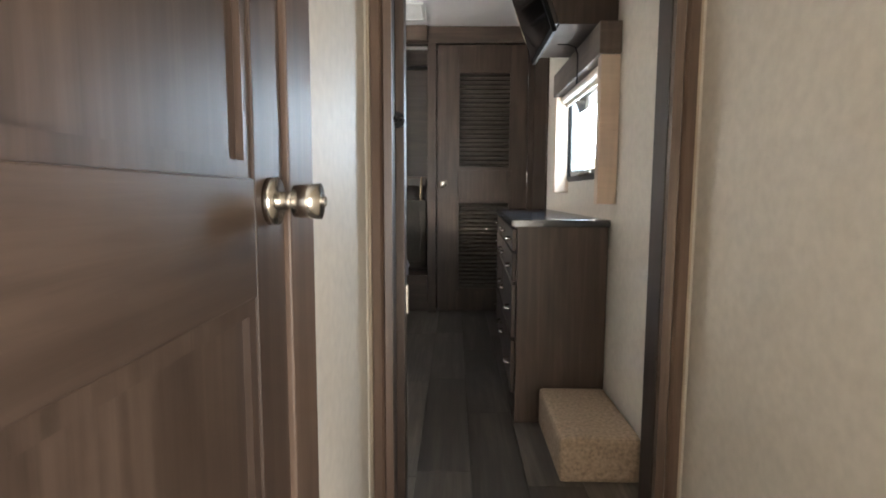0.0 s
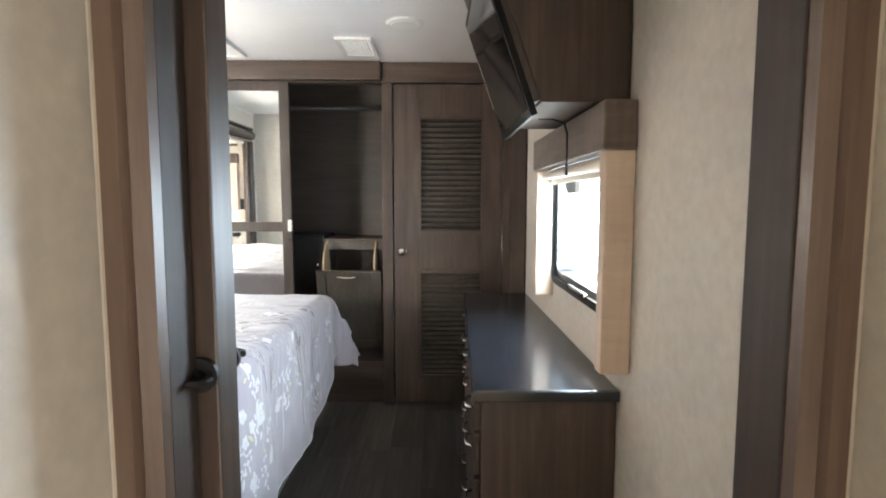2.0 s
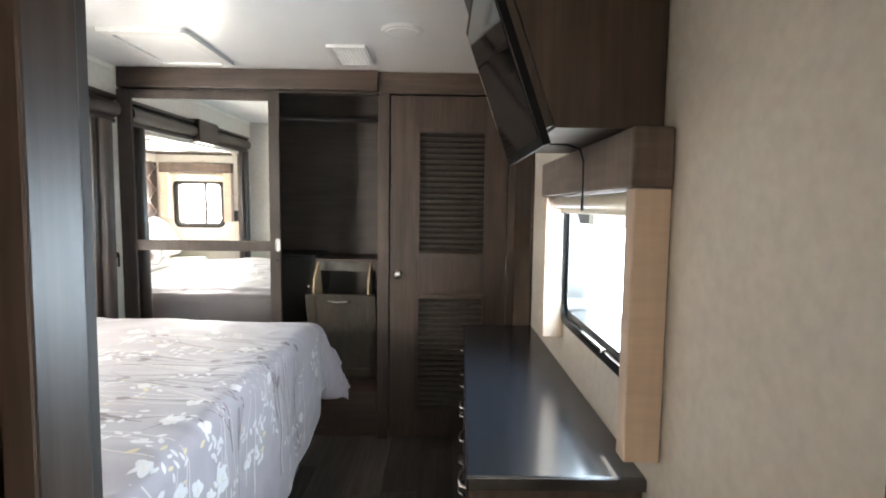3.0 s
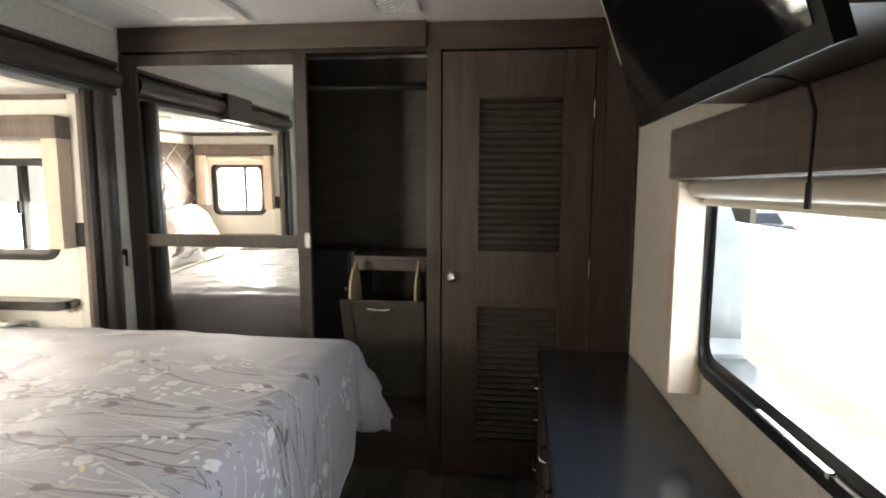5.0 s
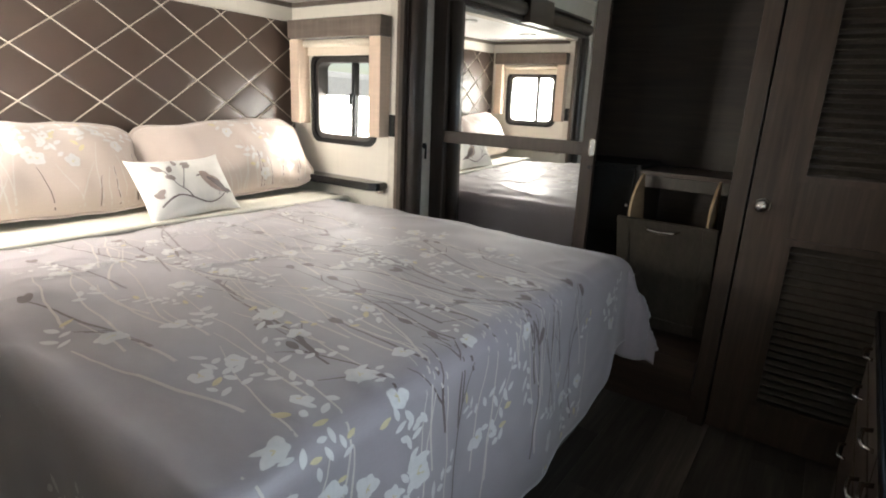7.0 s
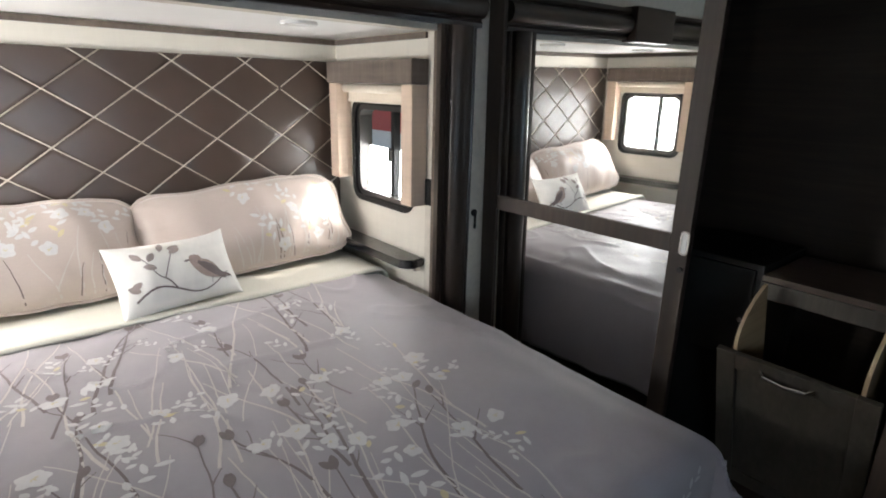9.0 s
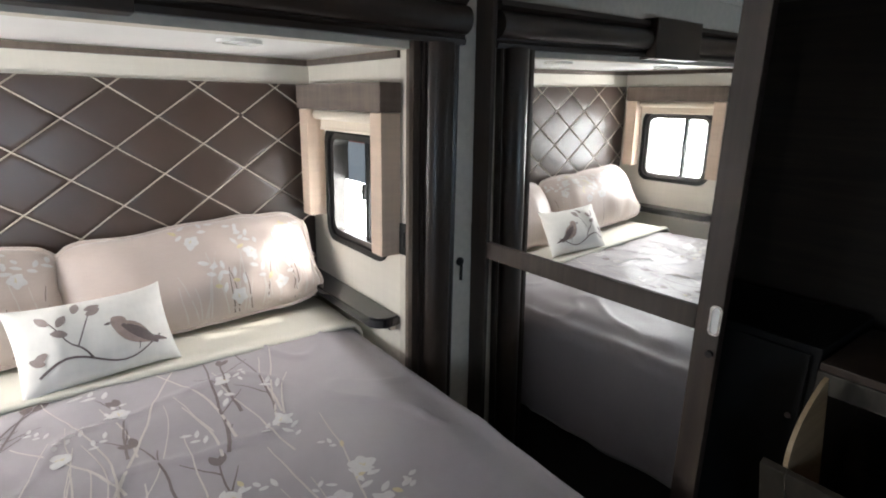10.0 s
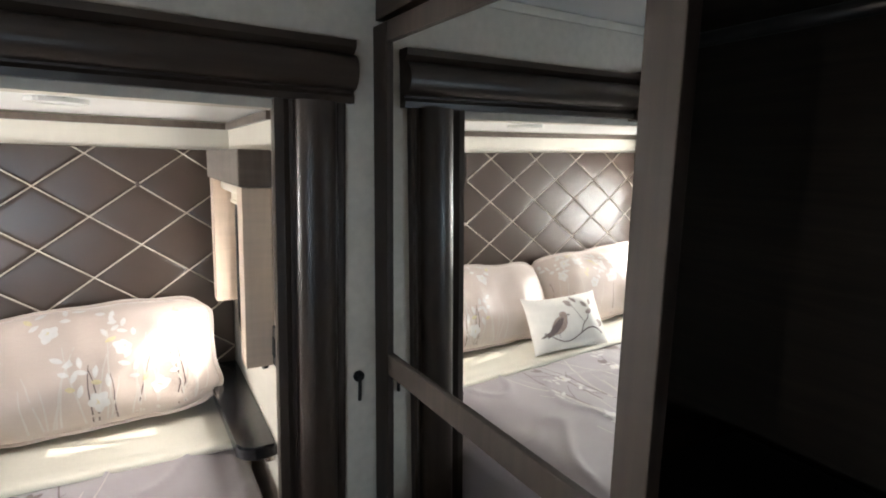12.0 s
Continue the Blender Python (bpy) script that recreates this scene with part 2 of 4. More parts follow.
def mesh_of(name, bm, mat, smooth=False):
    bmesh.ops.recalc_face_normals(bm, faces=bm.faces)
    me = bpy.data.meshes.new(name)
    bm.to_mesh(me)
    bm.free()
    me.materials.append(mat)
    if smooth:
        for p in me.polygons:
            p.use_smooth = True
    return me


def thing(name, loc, label, category, group="", kind="", m=None):
    ob = new(name)
    ob.matrix_world = Matrix.Translation(loc) if m is None else m
    return tagged(ob, label, category, group, kind)


def origin(ob):
    m = ob.matrix_basis.copy()
    while ob.parent:
        ob = ob.parent
        m = ob.matrix_basis @ m
    return m


def part(name, bm, mat, parent, label="", smooth=False, local=False, kind=""):
    """One mesh under a thing or a part; bm is in world metres unless local."""
    me = mesh_of(name, bm, mat, smooth)
    if not local:
        me.transform(origin(parent).inverted())
    ob = new(name, me)
    ob.parent = parent
    return tagged(ob, label, kind=kind)


def solid(name, bm, mat, label="", category="", group="", kind="", smooth=False, base=(0, 0, 0)):
    me = mesh_of(name, bm, mat, smooth)
    me.transform(Matrix.Translation(base).inverted())
    ob = new(name, me)
    ob.location = base
    return tagged(ob, label, category, group, kind)


def B(*a, bevel=0.0):
    return box(bmesh.new(), *a, bevel=bevel)


def boxes(*bs, bevel=0.0):
    bm = bmesh.new()
    for b in bs:
        box(bm, *b, bevel=bevel)
    return bm


# ---- plan ----
CEIL = 2.20
WX = 0.36            # window wall, inner face
SX = -1.98           # slide-out wall, inner face
HX = -2.79           # headboard wall, inner face
A0, A1 = 1.20, 3.22  # ends of the bed alcove
AC = 1.85            # alcove ceiling
DY, CY = 3.515, 3.476  # fronts of closet door and closet
HALL = 0.62          # hall side of the partition


# ---- structure ----
def build_structure():
    solid("floor", B(SX, WX + 0.1, 0.55, 4.25, -0.06, -0.006), M_SUB, "dark underlay beneath grey vinyl planks", "floor", kind="structure")
    solid("floor_alcove", B(HX - 0.06, SX, A0, A1, -0.06, -0.004), M_SUB, "dark floor under the bed slide", "floor", kind="structure")
    solid("ceiling", B(SX - 0.07, WX + 0.12, -2.32, 4.25, CEIL, CEIL + 0.06), M_CEIL, "smooth white ceiling panels", "ceiling", kind="structure")
    solid("ceiling_alcove", B(HX - 0.06, SX - 0.07, A0 - 0.06, A1 + 0.06, AC, AC + 0.05), M_CEIL, "low white ceiling over the bed", "ceiling", kind="structure")
    # window wall with its opening
    y0, y1, z0, z1 = 1.44, 2.26, 1.03, 1.475
    t = WX + 0.10
    solid("wall_east", boxes((WX, t, 0.70, y0, -0.06, CEIL), (WX, t, y1, 4.25, -0.06, CEIL), (WX, t, y0, y1, -0.06, z0), (WX, t, y0, y1, z1, CEIL)),
          M_WALL, "beige mottled wallpaper wall beside the dresser", "wall", kind="structure")
    solid("wall_panel_east", B(WX - 0.012, WX - 0.002, 2.945, 3.60, 0.0, CEIL), M_WOOD, "dark walnut panel beside the closet door", "wall", kind="structure")
    # partition with the doorway, between hall and bedroom
    xl, xr = -0.41, 0.256
    solid("wall_south", boxes((SX - 0.07, xl - 0.02, HALL + 0.012, HALL + 0.075, -0.6, CEIL), (SX - 0.07, xl - 0.02, HALL + 0.155, HALL + 0.19, -0.06, CEIL),
                              (xr + 0.02, WX + 0.1, HALL + 0.012, HALL + 0.10, -0.6, CEIL), (xl - 0.02, xr + 0.02, HALL + 0.012, HALL + 0.16, 2.08, CEIL)),
          M_WALL, "beige mottled partition round the doorway", "wall", kind="structure")
    # slide-out side wall: above the beam, and both ends of the alcove
    w = SX - 0.07
    solid("wall_west", boxes((w, SX, 0.70, A0, -0.06, CEIL), (w, SX, A1, 4.25, -0.06, CEIL), (w, SX, A0, A1, AC - 0.005, CEIL)),
          M_WALL, "cream wall above and beside the bed alcove", "wall", kind="structure")
    solid("wall_headboard", B(HX - 0.06, HX, A0 - 0.06, A1 + 0.06, -0.06, AC), M_WALL_L, "cream wall behind the padded headboard", "wall", kind="structure")
    wx0, wx1, wz0, wz1 = -2.61, -2.15, 1.12, 1.56
    for nm, ya, yb in (("wall_alcove_far", A1, A1 + 0.06), ("wall_alcove_near", A0 - 0.06, A0)):
        solid(nm, boxes((HX, wx0, ya, yb, -0.06, AC), (wx1, w, ya, yb, -0.06, AC), (wx0, wx1, ya, yb, -0.06, wz0), (wx0, wx1, ya, yb, wz1, AC)),
              M_WALL_L, "cream end wall of the bed alcove with a small window", "wall", kind="structure")
    solid("trim_alcove_back", B(HX, HX + 0.012, A0 + 0.012, A1 - 0.012, AC - 0.028, AC - 0.004), M_VALANCE, "taupe edge strip under the alcove ceiling", "trim", kind="structure")
    for ya, yb in ((A1 - 0.012, A1), (A0, A0 + 0.012)):
        solid("trim_alcove_end", B(HX, w, ya, yb, AC - 0.028, AC - 0.004), M_VALANCE, "taupe edge strip under the alcove ceiling", "trim", kind="structure")
    solid("trim_ceiling", B(SX, SX + 0.008, 0.82, CY - 0.03, CEIL - 0.03, CEIL - 0.003), M_WALL_L, "thin cream strip along the ceiling", "trim", kind="structure")
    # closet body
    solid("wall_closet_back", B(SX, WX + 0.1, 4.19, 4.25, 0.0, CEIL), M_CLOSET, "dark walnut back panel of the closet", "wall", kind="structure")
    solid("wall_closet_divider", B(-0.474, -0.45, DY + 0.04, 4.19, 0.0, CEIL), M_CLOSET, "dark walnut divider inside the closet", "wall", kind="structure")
    solid("closet_base", boxes((SX, -0.472, CY + 0.006, 4.19, 0.16, 0.30), (SX, -0.472, CY + 0.07, 4.19, 0.0, 0.16)), M_WOOD_H, "dark walnut raised closet base with a toe recess", "closet base", kind="structure")
    solid("closet_header", boxes((SX + 0.004, -0.472, CY, CY + 0.05, 2.085, CEIL - 0.002), bevel=0.003), M_WOOD_H, "walnut header board above the sliding doors", "trim", kind="structure")
    solid("closet_track", B(SX + 0.004, -0.472, CY + 0.040, CY + 0.11, 2.072, 2.084), M_DARK_X, "dark sliding door track under the header", "trim", kind="structure")
    solid("door_header", B(-0.470, WX - 0.014, DY - 0.006, DY + 0.04, 2.075, CEIL - 0.002, bevel=0.002), M_WOOD_H, "walnut header above the louvred door", "trim", kind="structure")
    solid("door_stile", B(-0.470, -0.404, DY - 0.008, DY + 0.038, 0.0, 2.073, bevel=0.002), M_WOOD, "walnut stile between closet and louvred door", "trim", kind="structure")
    solid("door_stile_hinge", B(0.300, WX - 0.014, DY, DY + 0.04, 0.0, 2.073), M_WOOD, "walnut hinge stile beside the louvred door", "trim", kind="structure")
    # hall
    hl, hr = -0.475, 0.333
    solid("floor_hall", boxes((hl - 0.1, hr + 0.1, -2.32, -0.42, -0.62, -0.56), (hl - 0.1, hr + 0.1, -0.42, -0.12, -0.62, -0.37), (hl - 0.1, hr + 0.1, -0.12, 0.20, -0.62, -0.185), (hl - 0.1, hr + 0.1, 0.20, 0.55, -0.62, -0.007)),
          M_PLANK, "grey vinyl hall floor with steps up to the bedroom", "floor", kind="structure")
    solid("wall_hall_west", boxes((hl - 0.08, hl, -2.32, -0.70, -0.6, CEIL), (hl - 0.08, hl, 0.03, HALL + 0.01, -0.6, CEIL), (hl - 0.08, hl, -0.70, 0.03, 1.54, CEIL), (hl - 0.08, hl, -0.70, 0.03, -0.6, -0.56)),
          M_WALL, "beige mottled hall wall beside the bathroom door", "wall", kind="structure")
    # the gap at y -1.9 to -1.1 is made up to hold the fill lamp
    solid("wall_hall_east", boxes((hr, WX + 0.1, -2.32, -1.9, -0.6, CEIL), (hr, WX + 0.1, -1.1, HALL + 0.01, -0.6, CEIL), (hr, WX + 0.1, -1.9, -1.1, -0.6, 0.25), (hr, WX + 0.1, -1.9, -1.1, 1.25, CEIL)),
          M_WALL, "beige mottled hall wall", "wall", kind="structure")
    # made-up end wall, out of view, shuts the hall behind the camera
    solid("wall_hall_south", B(hl - 0.1, WX + 0.1, -2.40, -2.32, -0.6, CEIL), M_WALL, "unseen plain beige wall added to close off the hall", "wall", kind="structure")


def casing(name, x_in, x_out, y, z0, z1, sign):
    """A stepped door casing: broad flat, rounded step and a cream welt along the outer edge."""
    T = thing(name, ((x_in + x_out) / 2, y, z0), "walnut door casing with a cream welt edge", "casing", "casings of the bedroom doorway", "structure")
    w = x_out - x_in
    bm = bmesh.new()
    pts = [(x_in, y + 0.012), (x_in, y - 0.008), (x_in + 0.30 * w, y - 0.012), (x_in + 0.38 * w, y - 0.004), (x_in + 0.48 * w, y - 0.012), (x_in + 0.82 * w, y - 0.010), (x_in + 0.88 * w, y + 0.012)]
    prism(bm, pts, "z", z0, z1)
    part("board", bm, M_CASING, T)
    part("welt", tube(bmesh.new(), [(x_in + 0.94 * w, y + 0.006, z0), (x_in + 0.94 * w, y + 0.006, z1)], 0.005), M_ROPE, T, "cream welt strip", True)


def build_doorway():
    casing("casing_left", -0.408, -0.468, HALL, -0.2, 2.13, -1)
    casing("casing_right", 0.257, 0.324, HALL, -0.2, 2.13, 1)
    solid("casing_head", B(-0.40, 0.25, HALL - 0.01, HALL + 0.011, 2.085, 2.14, bevel=0.003), M_CASING, "walnut head casing of the doorway", "casing", kind="structure")
    solid("jamb_left", boxes((-0.43, -0.408, HALL + 0.013, HALL + 0.074, -0.2, 2.079), (-0.43, -0.405, HALL + 0.158, HALL + 0.185, 0.0, 2.079)), M_JAMB, "dark split jamb of the pocket door", "jamb", kind="structure")
    solid("jamb_right", B(0.254, 0.275, HALL + 0.013, HALL + 0.10, -0.2, 2.079, bevel=0.002), M_JAMB, "dark jamb of the bedroom doorway", "jamb", kind="structure")
    T = thing("door_1", (-0.6, HALL + 0.11, 0.0), "dark walnut pocket door slid back into the wall", "door", kind="structure")
    part("leaf", B(-1.02, -0.386, HALL + 0.083, HALL + 0.145, 0.012, 2.06, bevel=0.003), M_WOOD, T)
    for s, y in ((-1, HALL + 0.083), (1, HALL + 0.145)):
        bm = bmesh.new()
        cyl(bm, (-0.405, y, 1.13), (-0.405, y + s * 0.008, 1.13), 0.021)
        cyl(bm, (-0.405, y + s * 0.008, 1.13), (-0.405, y + s * 0.022, 1.13), 0.007)
        tube(bm, [(-0.405 + 0.018 * math.cos(k * math.pi / 6), y + s * (0.022 + 0.016 * math.sin(k * math.pi / 6)), 1.13) for k in range(7)], 0.0045)
        part("latch", bm, M_BLACK, T, "black thumb-turn latch")
    bm = bmesh.new()
    cyl(bm, (-0.384, HALL + 0.115, 0.62), (-0.384, HALL + 0.115, 0.70), 0.006)
    part("edge_pull", bm, M_CHROME, T, "small bright edge pull")


def build_bathroom_door():
    """Panelled door in the hall wall with a nickel knob."""
    x, y0, y1, z0, z1 = -0.471, -0.64, -0.018, -0.55, 1.45
    T = thing("door_2", (x, y1, z0), "dark walnut panelled bathroom door, closed, with nickel knob", "door", kind="structure")
    part("leaf", B(x - 0.035, x - 0.012, y0, y1, z0 + 0.01, 2.0 + z0 + 0.05), M_WOOD, T)
    st = 0.095
    rails = ((z0 + 0.01, z0 + 0.20), (z0 + 1.38, z0 + 1.51), (z0 + 1.93, z0 + 2.05))
    for a, b in ((y0, y0 + st), (y1 - st, y1)):
        part("stile", B(x - 0.012, x, a, b, z0 + 0.01, z0 + 2.05, bevel=0.002), M_WOOD, T)
    for a, b in rails:
        part("rail", B(x - 0.012, x - 0.0005, y0 + st, y1 - st, a, b, bevel=0.002), M_WOOD_Y, T)
    for za, zb in ((z0 + 0.20, z0 + 1.38), (z0 + 1.51, z0 + 1.93)):
        ya, yb = y0 + st, y1 - st
        bm = bmesh.new()
        ring(bm, [(ya, za), (yb, za), (yb, zb), (ya, zb)], [(ya + 0.018, za + 0.018), (yb - 0.018, za + 0.018), (yb - 0.018, zb - 0.018), (ya + 0.018, zb - 0.018)], "x", x - 0.012, x - 0.004)
        part("panel_moulding", bm, M_WOOD, T)
    kz, ky = 0.935, -0.068
    K = part("knob", cyl(cyl(cyl(bmesh.new(), (x, ky, kz), (x + 0.010, ky, kz), 0.028), (x + 0.010, ky, kz), (x + 0.035, ky, kz), 0.011), (x + 0.030, ky, kz), (x + 0.060, ky, kz), 0.019, 0.021), M_CHROME, T, "satin nickel knob", True)
    part("turn_button", cyl(bmesh.new(), (x + 0.060, ky, kz), (x + 0.066, ky, kz), 0.006), M_CHROME, K)
    solid("door_casing_hall", boxes((-0.4745, -0.463, -0.016, 0.096, -0.56, 1.60), (-0.4745, -0.463, -0.78, -0.70, -0.56, 1.60), (-0.4745, -0.463, -0.70, -0.016, 1.53, 1.60), bevel=0.003),
          M_CASING, "walnut casing round the bathroom door", "casing", kind="structure")


# ---- windows ----
def build_window(name, m, w, z0, z1, divider, label):
    """Sliding trailer window in local metres: x along the wall, -y into the room, the wall face at y = 0."""
    T = thing(name, (0, 0, 0), label, "window", kind="structure", m=m)
    h = w / 2
    bm = ring(bmesh.new(), rounded(-h - 0.022, h + 0.022, z0 - 0.022, z1 + 0.022, 0.07), rounded(-h + 0.004, h - 0.004, z0 + 0.004, z1 - 0.004, 0.055), "y", -0.010, 0.004)
    F = part("frame", bm, M_BLACK, T, "black rounded window frame", local=True)
    bm = ring(bmesh.new(), rounded(-h, h, z0, z1, 0.058), rounded(-h + 0.028, h - 0.028, z0 + 0.028, z1 - 0.028, 0.04), "y", 0.004, 0.075)
    part("inner_frame", bm, M_ALU, F, "dark grey aluminium channel", local=True)
    if divider is not None:
        part("meeting_rail", box(bmesh.new(), divider - 0.012, divider + 0.012, 0.022, 0.06, z0 + 0.027, z1 - 0.027, bevel=0.003), M_BLACK, T, local=True)
        part("catch", box(bmesh.new(), divider - 0.014, divider + 0.006, 0.006, 0.022, (z0 + z1) / 2 - 0.03, (z0 + z1) / 2 + 0.03, bevel=0.003), M_BLACK, T, local=True)
    else:
        part("latch", box(bmesh.new(), -0.10, 0.12, -0.022, -0.008, z0 + 0.002, z0 + 0.016, bevel=0.004), M_CHROME, T, "bright window latch bar", local=True)
        part("catch", box(bmesh.new(), h - 0.05, h - 0.015, 0.0, 0.012, (z0 + z1) / 2 - 0.006, (z0 + z1) / 2 + 0.006, bevel=0.002), M_BLACK, T, local=True)
        part("meeting_rail", box(bmesh.new(), h - 0.14, h - 0.11, 0.03, 0.06, z0 + 0.027, z1 - 0.027, bevel=0.003), M_ALU, T, local=True)
    g = part("pane", box(bmesh.new(), -h + 0.026, h - 0.026, 0.045, 0.049, z0 + 0.026, z1 - 0.026), M_GLASS, T, "clear window glass", local=True)
    g.visible_shadow = False
    return T


def build_valance(m, w, zt, zv, zb_l, zb_r, depth, leg, label, group="", drop=0.072):
    """Boxed fabric window surround: a taupe box on top, two padded beige legs and a rolled shade; local metres as for a window."""
    T = thing("window_valance", (0, 0, 0), label, "valance", group, m=m)
    h = w / 2
    part("valance_box", box(bmesh.new(), -h - 0.006, h + 0.006, -depth - 0.008, -0.001, zv, zt, bevel=0.006), M_VALANCE, T, "taupe woven valance box", local=True)
    part("leg", box(bmesh.new(), -h, -h + leg, -depth, -0.0015, zb_l, zv - 0.001, bevel=0.004), M_BLIND, T, "padded beige fabric side", local=True)
    part("leg", box(bmesh.new(), h - leg, h, -depth, -0.0015, zb_r, zv - 0.001, bevel=0.004), M_BLIND, T, "padded beige fabric side", local=True)
    R = part("roller_shade", tube(bmesh.new(), [(-h + leg + 0.004, -0.034, zv - 0.022), (h - leg - 0.004, -0.034, zv - 0.022)], 0.019, 14), M_SHADE, T, "rolled cream shade", True, local=True)
    part("shade_cloth", box(bmesh.new(), -h + leg + 0.006, h - leg - 0.006, -0.018, -0.0155, zv - drop, zv - 0.022), M_SHADE, R, local=True)
    part("hem_bar", box(bmesh.new(), -h + leg + 0.006, h - leg - 0.006, -0.022, -0.012, zv - drop - 0.012, zv - drop, bevel=0.003), M_SHADE, R, local=True)
    return T


def build_windows():
    mE = pose(WX, 1.85, 0, 0, 0, -90)     # local x runs towards -y, room side is -x
    build_window("window_1", mE, 0.82, 1.03, 1.475, None, "wide black-framed sliding window above the dresser")
    mF = pose(-2.38, A1, 0, 0, 0, 0)
    build_window("window_2", mF, 0.46, 1.12, 1.56, 0.05, "small black-framed sliding window beside the headboard")
    mN = pose(-2.38, A0, 0, 0, 0, 180)
    build_window("window_3", mN, 0.46, 1.12, 1.56, -0.05, "small black-framed sliding window beside the headboard")
    T = build_valance(pose(WX, 1.8425, 0, 0, 0, -90), 0.935, 1.581, 1.462, 0.95, 0.905, 0.075, 0.05, "boxed taupe and beige fabric surround of the dresser window", drop=0.046)
    g = "fabric surrounds of the bed windows"
    build_valance(pose(-2.385, A1, 0, 0, 0, 0), 0.68, 1.745, 1.648, 1.20, 1.16, 0.078, 0.075, "boxed taupe and beige fabric surround beside the headboard", g)
    build_valance(pose(-2.385, A0, 0, 0, 0, 180), 0.68, 1.745, 1.648, 1.16, 1.20, 0.078, 0.075, "boxed taupe and beige fabric surround beside the headboard", g)


# ---- slide-out fascia ----
def pilaster_outline(y0, y1):
    """A flat board with a half-round column and small beads, seen from above (x outwards, y along)."""
    w = y1 - y0
    pts = [(SX + 0.002, y0), (SX + 0.026, y0), (SX + 0.030, y0 + 0.12 * w), (SX + 0.022, y0 + 0.20 * w)]
    for k in range(33):
        a = math.pi * k / 32
        pts.append((SX + 0.024 + 0.042 * math.sin(a), y0 + 0.56 * w - 0.30 * w * math.cos(a)))
    pts += [(SX + 0.022, y0 + 0.90 * w), (SX + 0.030, y0 + 0.96 * w), (SX + 0.026, y1), (SX + 0.002, y1)]
    return pts


def build_fascia():
    g = "fascia boards round the bed alcove"
    for y0, y1 in ((A1 - 0.012, 3.388), (A0 + 0.012, A0 - 0.168)):
        T = thing("pilaster", (SX, (y0 + y1) / 2, 0), "glossy espresso half-round pilaster beside the bed alcove", "pilaster", g)
        part("column", prism(bmesh.new(), pilaster_outline(y0, y1), "z", 0.0, 1.868), M_DARK, T, smooth=False)
        ya = A1 - 0.012 if y0 > 2 else A0 - 0.002
        part("return_board", B(SX - 0.018, SX + 0.022, ya + 0.001, ya + 0.012, 0.0, 1.866), M_VALANCE, T)
    T = thing("beam", (SX, 2.27, 1.86), "glossy espresso rounded fascia beam above the bed alcove", "beam", g)
    pts = [(SX + 0.002, 1.868), (SX + 0.030, 1.868), (SX + 0.034, 1.884), (SX + 0.026, 1.894)]
    for k in range(29):
        a = math.pi * k / 28
        pts.append((SX + 0.028 + 0.040 * math.sin(a), 1.944 - 0.044 * math.cos(a)))
    pts += [(SX + 0.034, 1.994), (SX + 0.046, 2.004), (SX + 0.046, 2.022), (SX + 0.002, 2.022)]
    part("moulding", prism(bmesh.new(), pts, "y", A0 - 0.19, 3.41), M_DARK_Y, T)
    part("joint_cover", B(SX + 0.001, SX + 0.082, 2.02, 2.445, 1.858, 2.034, bevel=0.006), M_DARK_Y, T, "box cover over the beam joint")


# ---- closet ----
def build_mirror_door():
    xl, xr, y = SX + 0.004, -1.050, CY + 0.006
    T = thing("mirror_door", ((xl + xr) / 2, y, 0.30), "sliding closet door with two mirror panes in espresso frame", "mirror door")
    part("stile", B(xl, xl + 0.082, y, y + 0.03, 0.305, 2.07, bevel=0.003), M_JAMB, T)
    part("stile", B(-1.113, xr, y, y + 0.03, 0.305, 2.07, bevel=0.003), M_JAMB, T)
    for a, b in ((0.305, 0.36), (1.140, 1.202), (2.02, 2.07)):
        part("rail", B(xl + 0.082, -1.113, y + 0.001, y + 0.029, a, b, bevel=0.003), M_JAMB, T)
    for a, b in ((0.36, 1.140), (1.202, 2.02)):
        part("mirror", B(xl + 0.082, -1.113, y + 0.010, y + 0.014, a, b), M_MIRROR, T, "clear mirror pane")
    P = part("pull", ring(bmesh.new(), rounded(-1.079, -1.049, 1.140, 1.220, 0.013), rounded(-1.073, -1.055, 1.146, 1.214, 0.008), "y", y - 0.004, y + 0.001), M_CHROME, T, "oval nickel finger pull")
    part("cup", prism(bmesh.new(), rounded(-1.073, -1.055, 1.146, 1.214, 0.008), "y", y - 0.0015, y + 0.0005), M_WHITE, P)
    part("lock", cyl(bmesh.new(), (-1.066, y + 0.002, 1.09), (-1.066, y - 0.008, 1.09), 0.009), M_BLACK, T, "small black lock")
    # the door hangs slightly askew on its track
    hang = Matrix.Translation((-1.5, y + 0.026, 1.2)) @ Matrix.Rotation(radians(1.9), 4, "Z") @ Matrix.Rotation(radians(1.0), 4, "X") @ Matrix.Translation((-1.5, y + 0.008, 1.2)).inverted()
    T.matrix_basis = hang @ T.matrix_basis


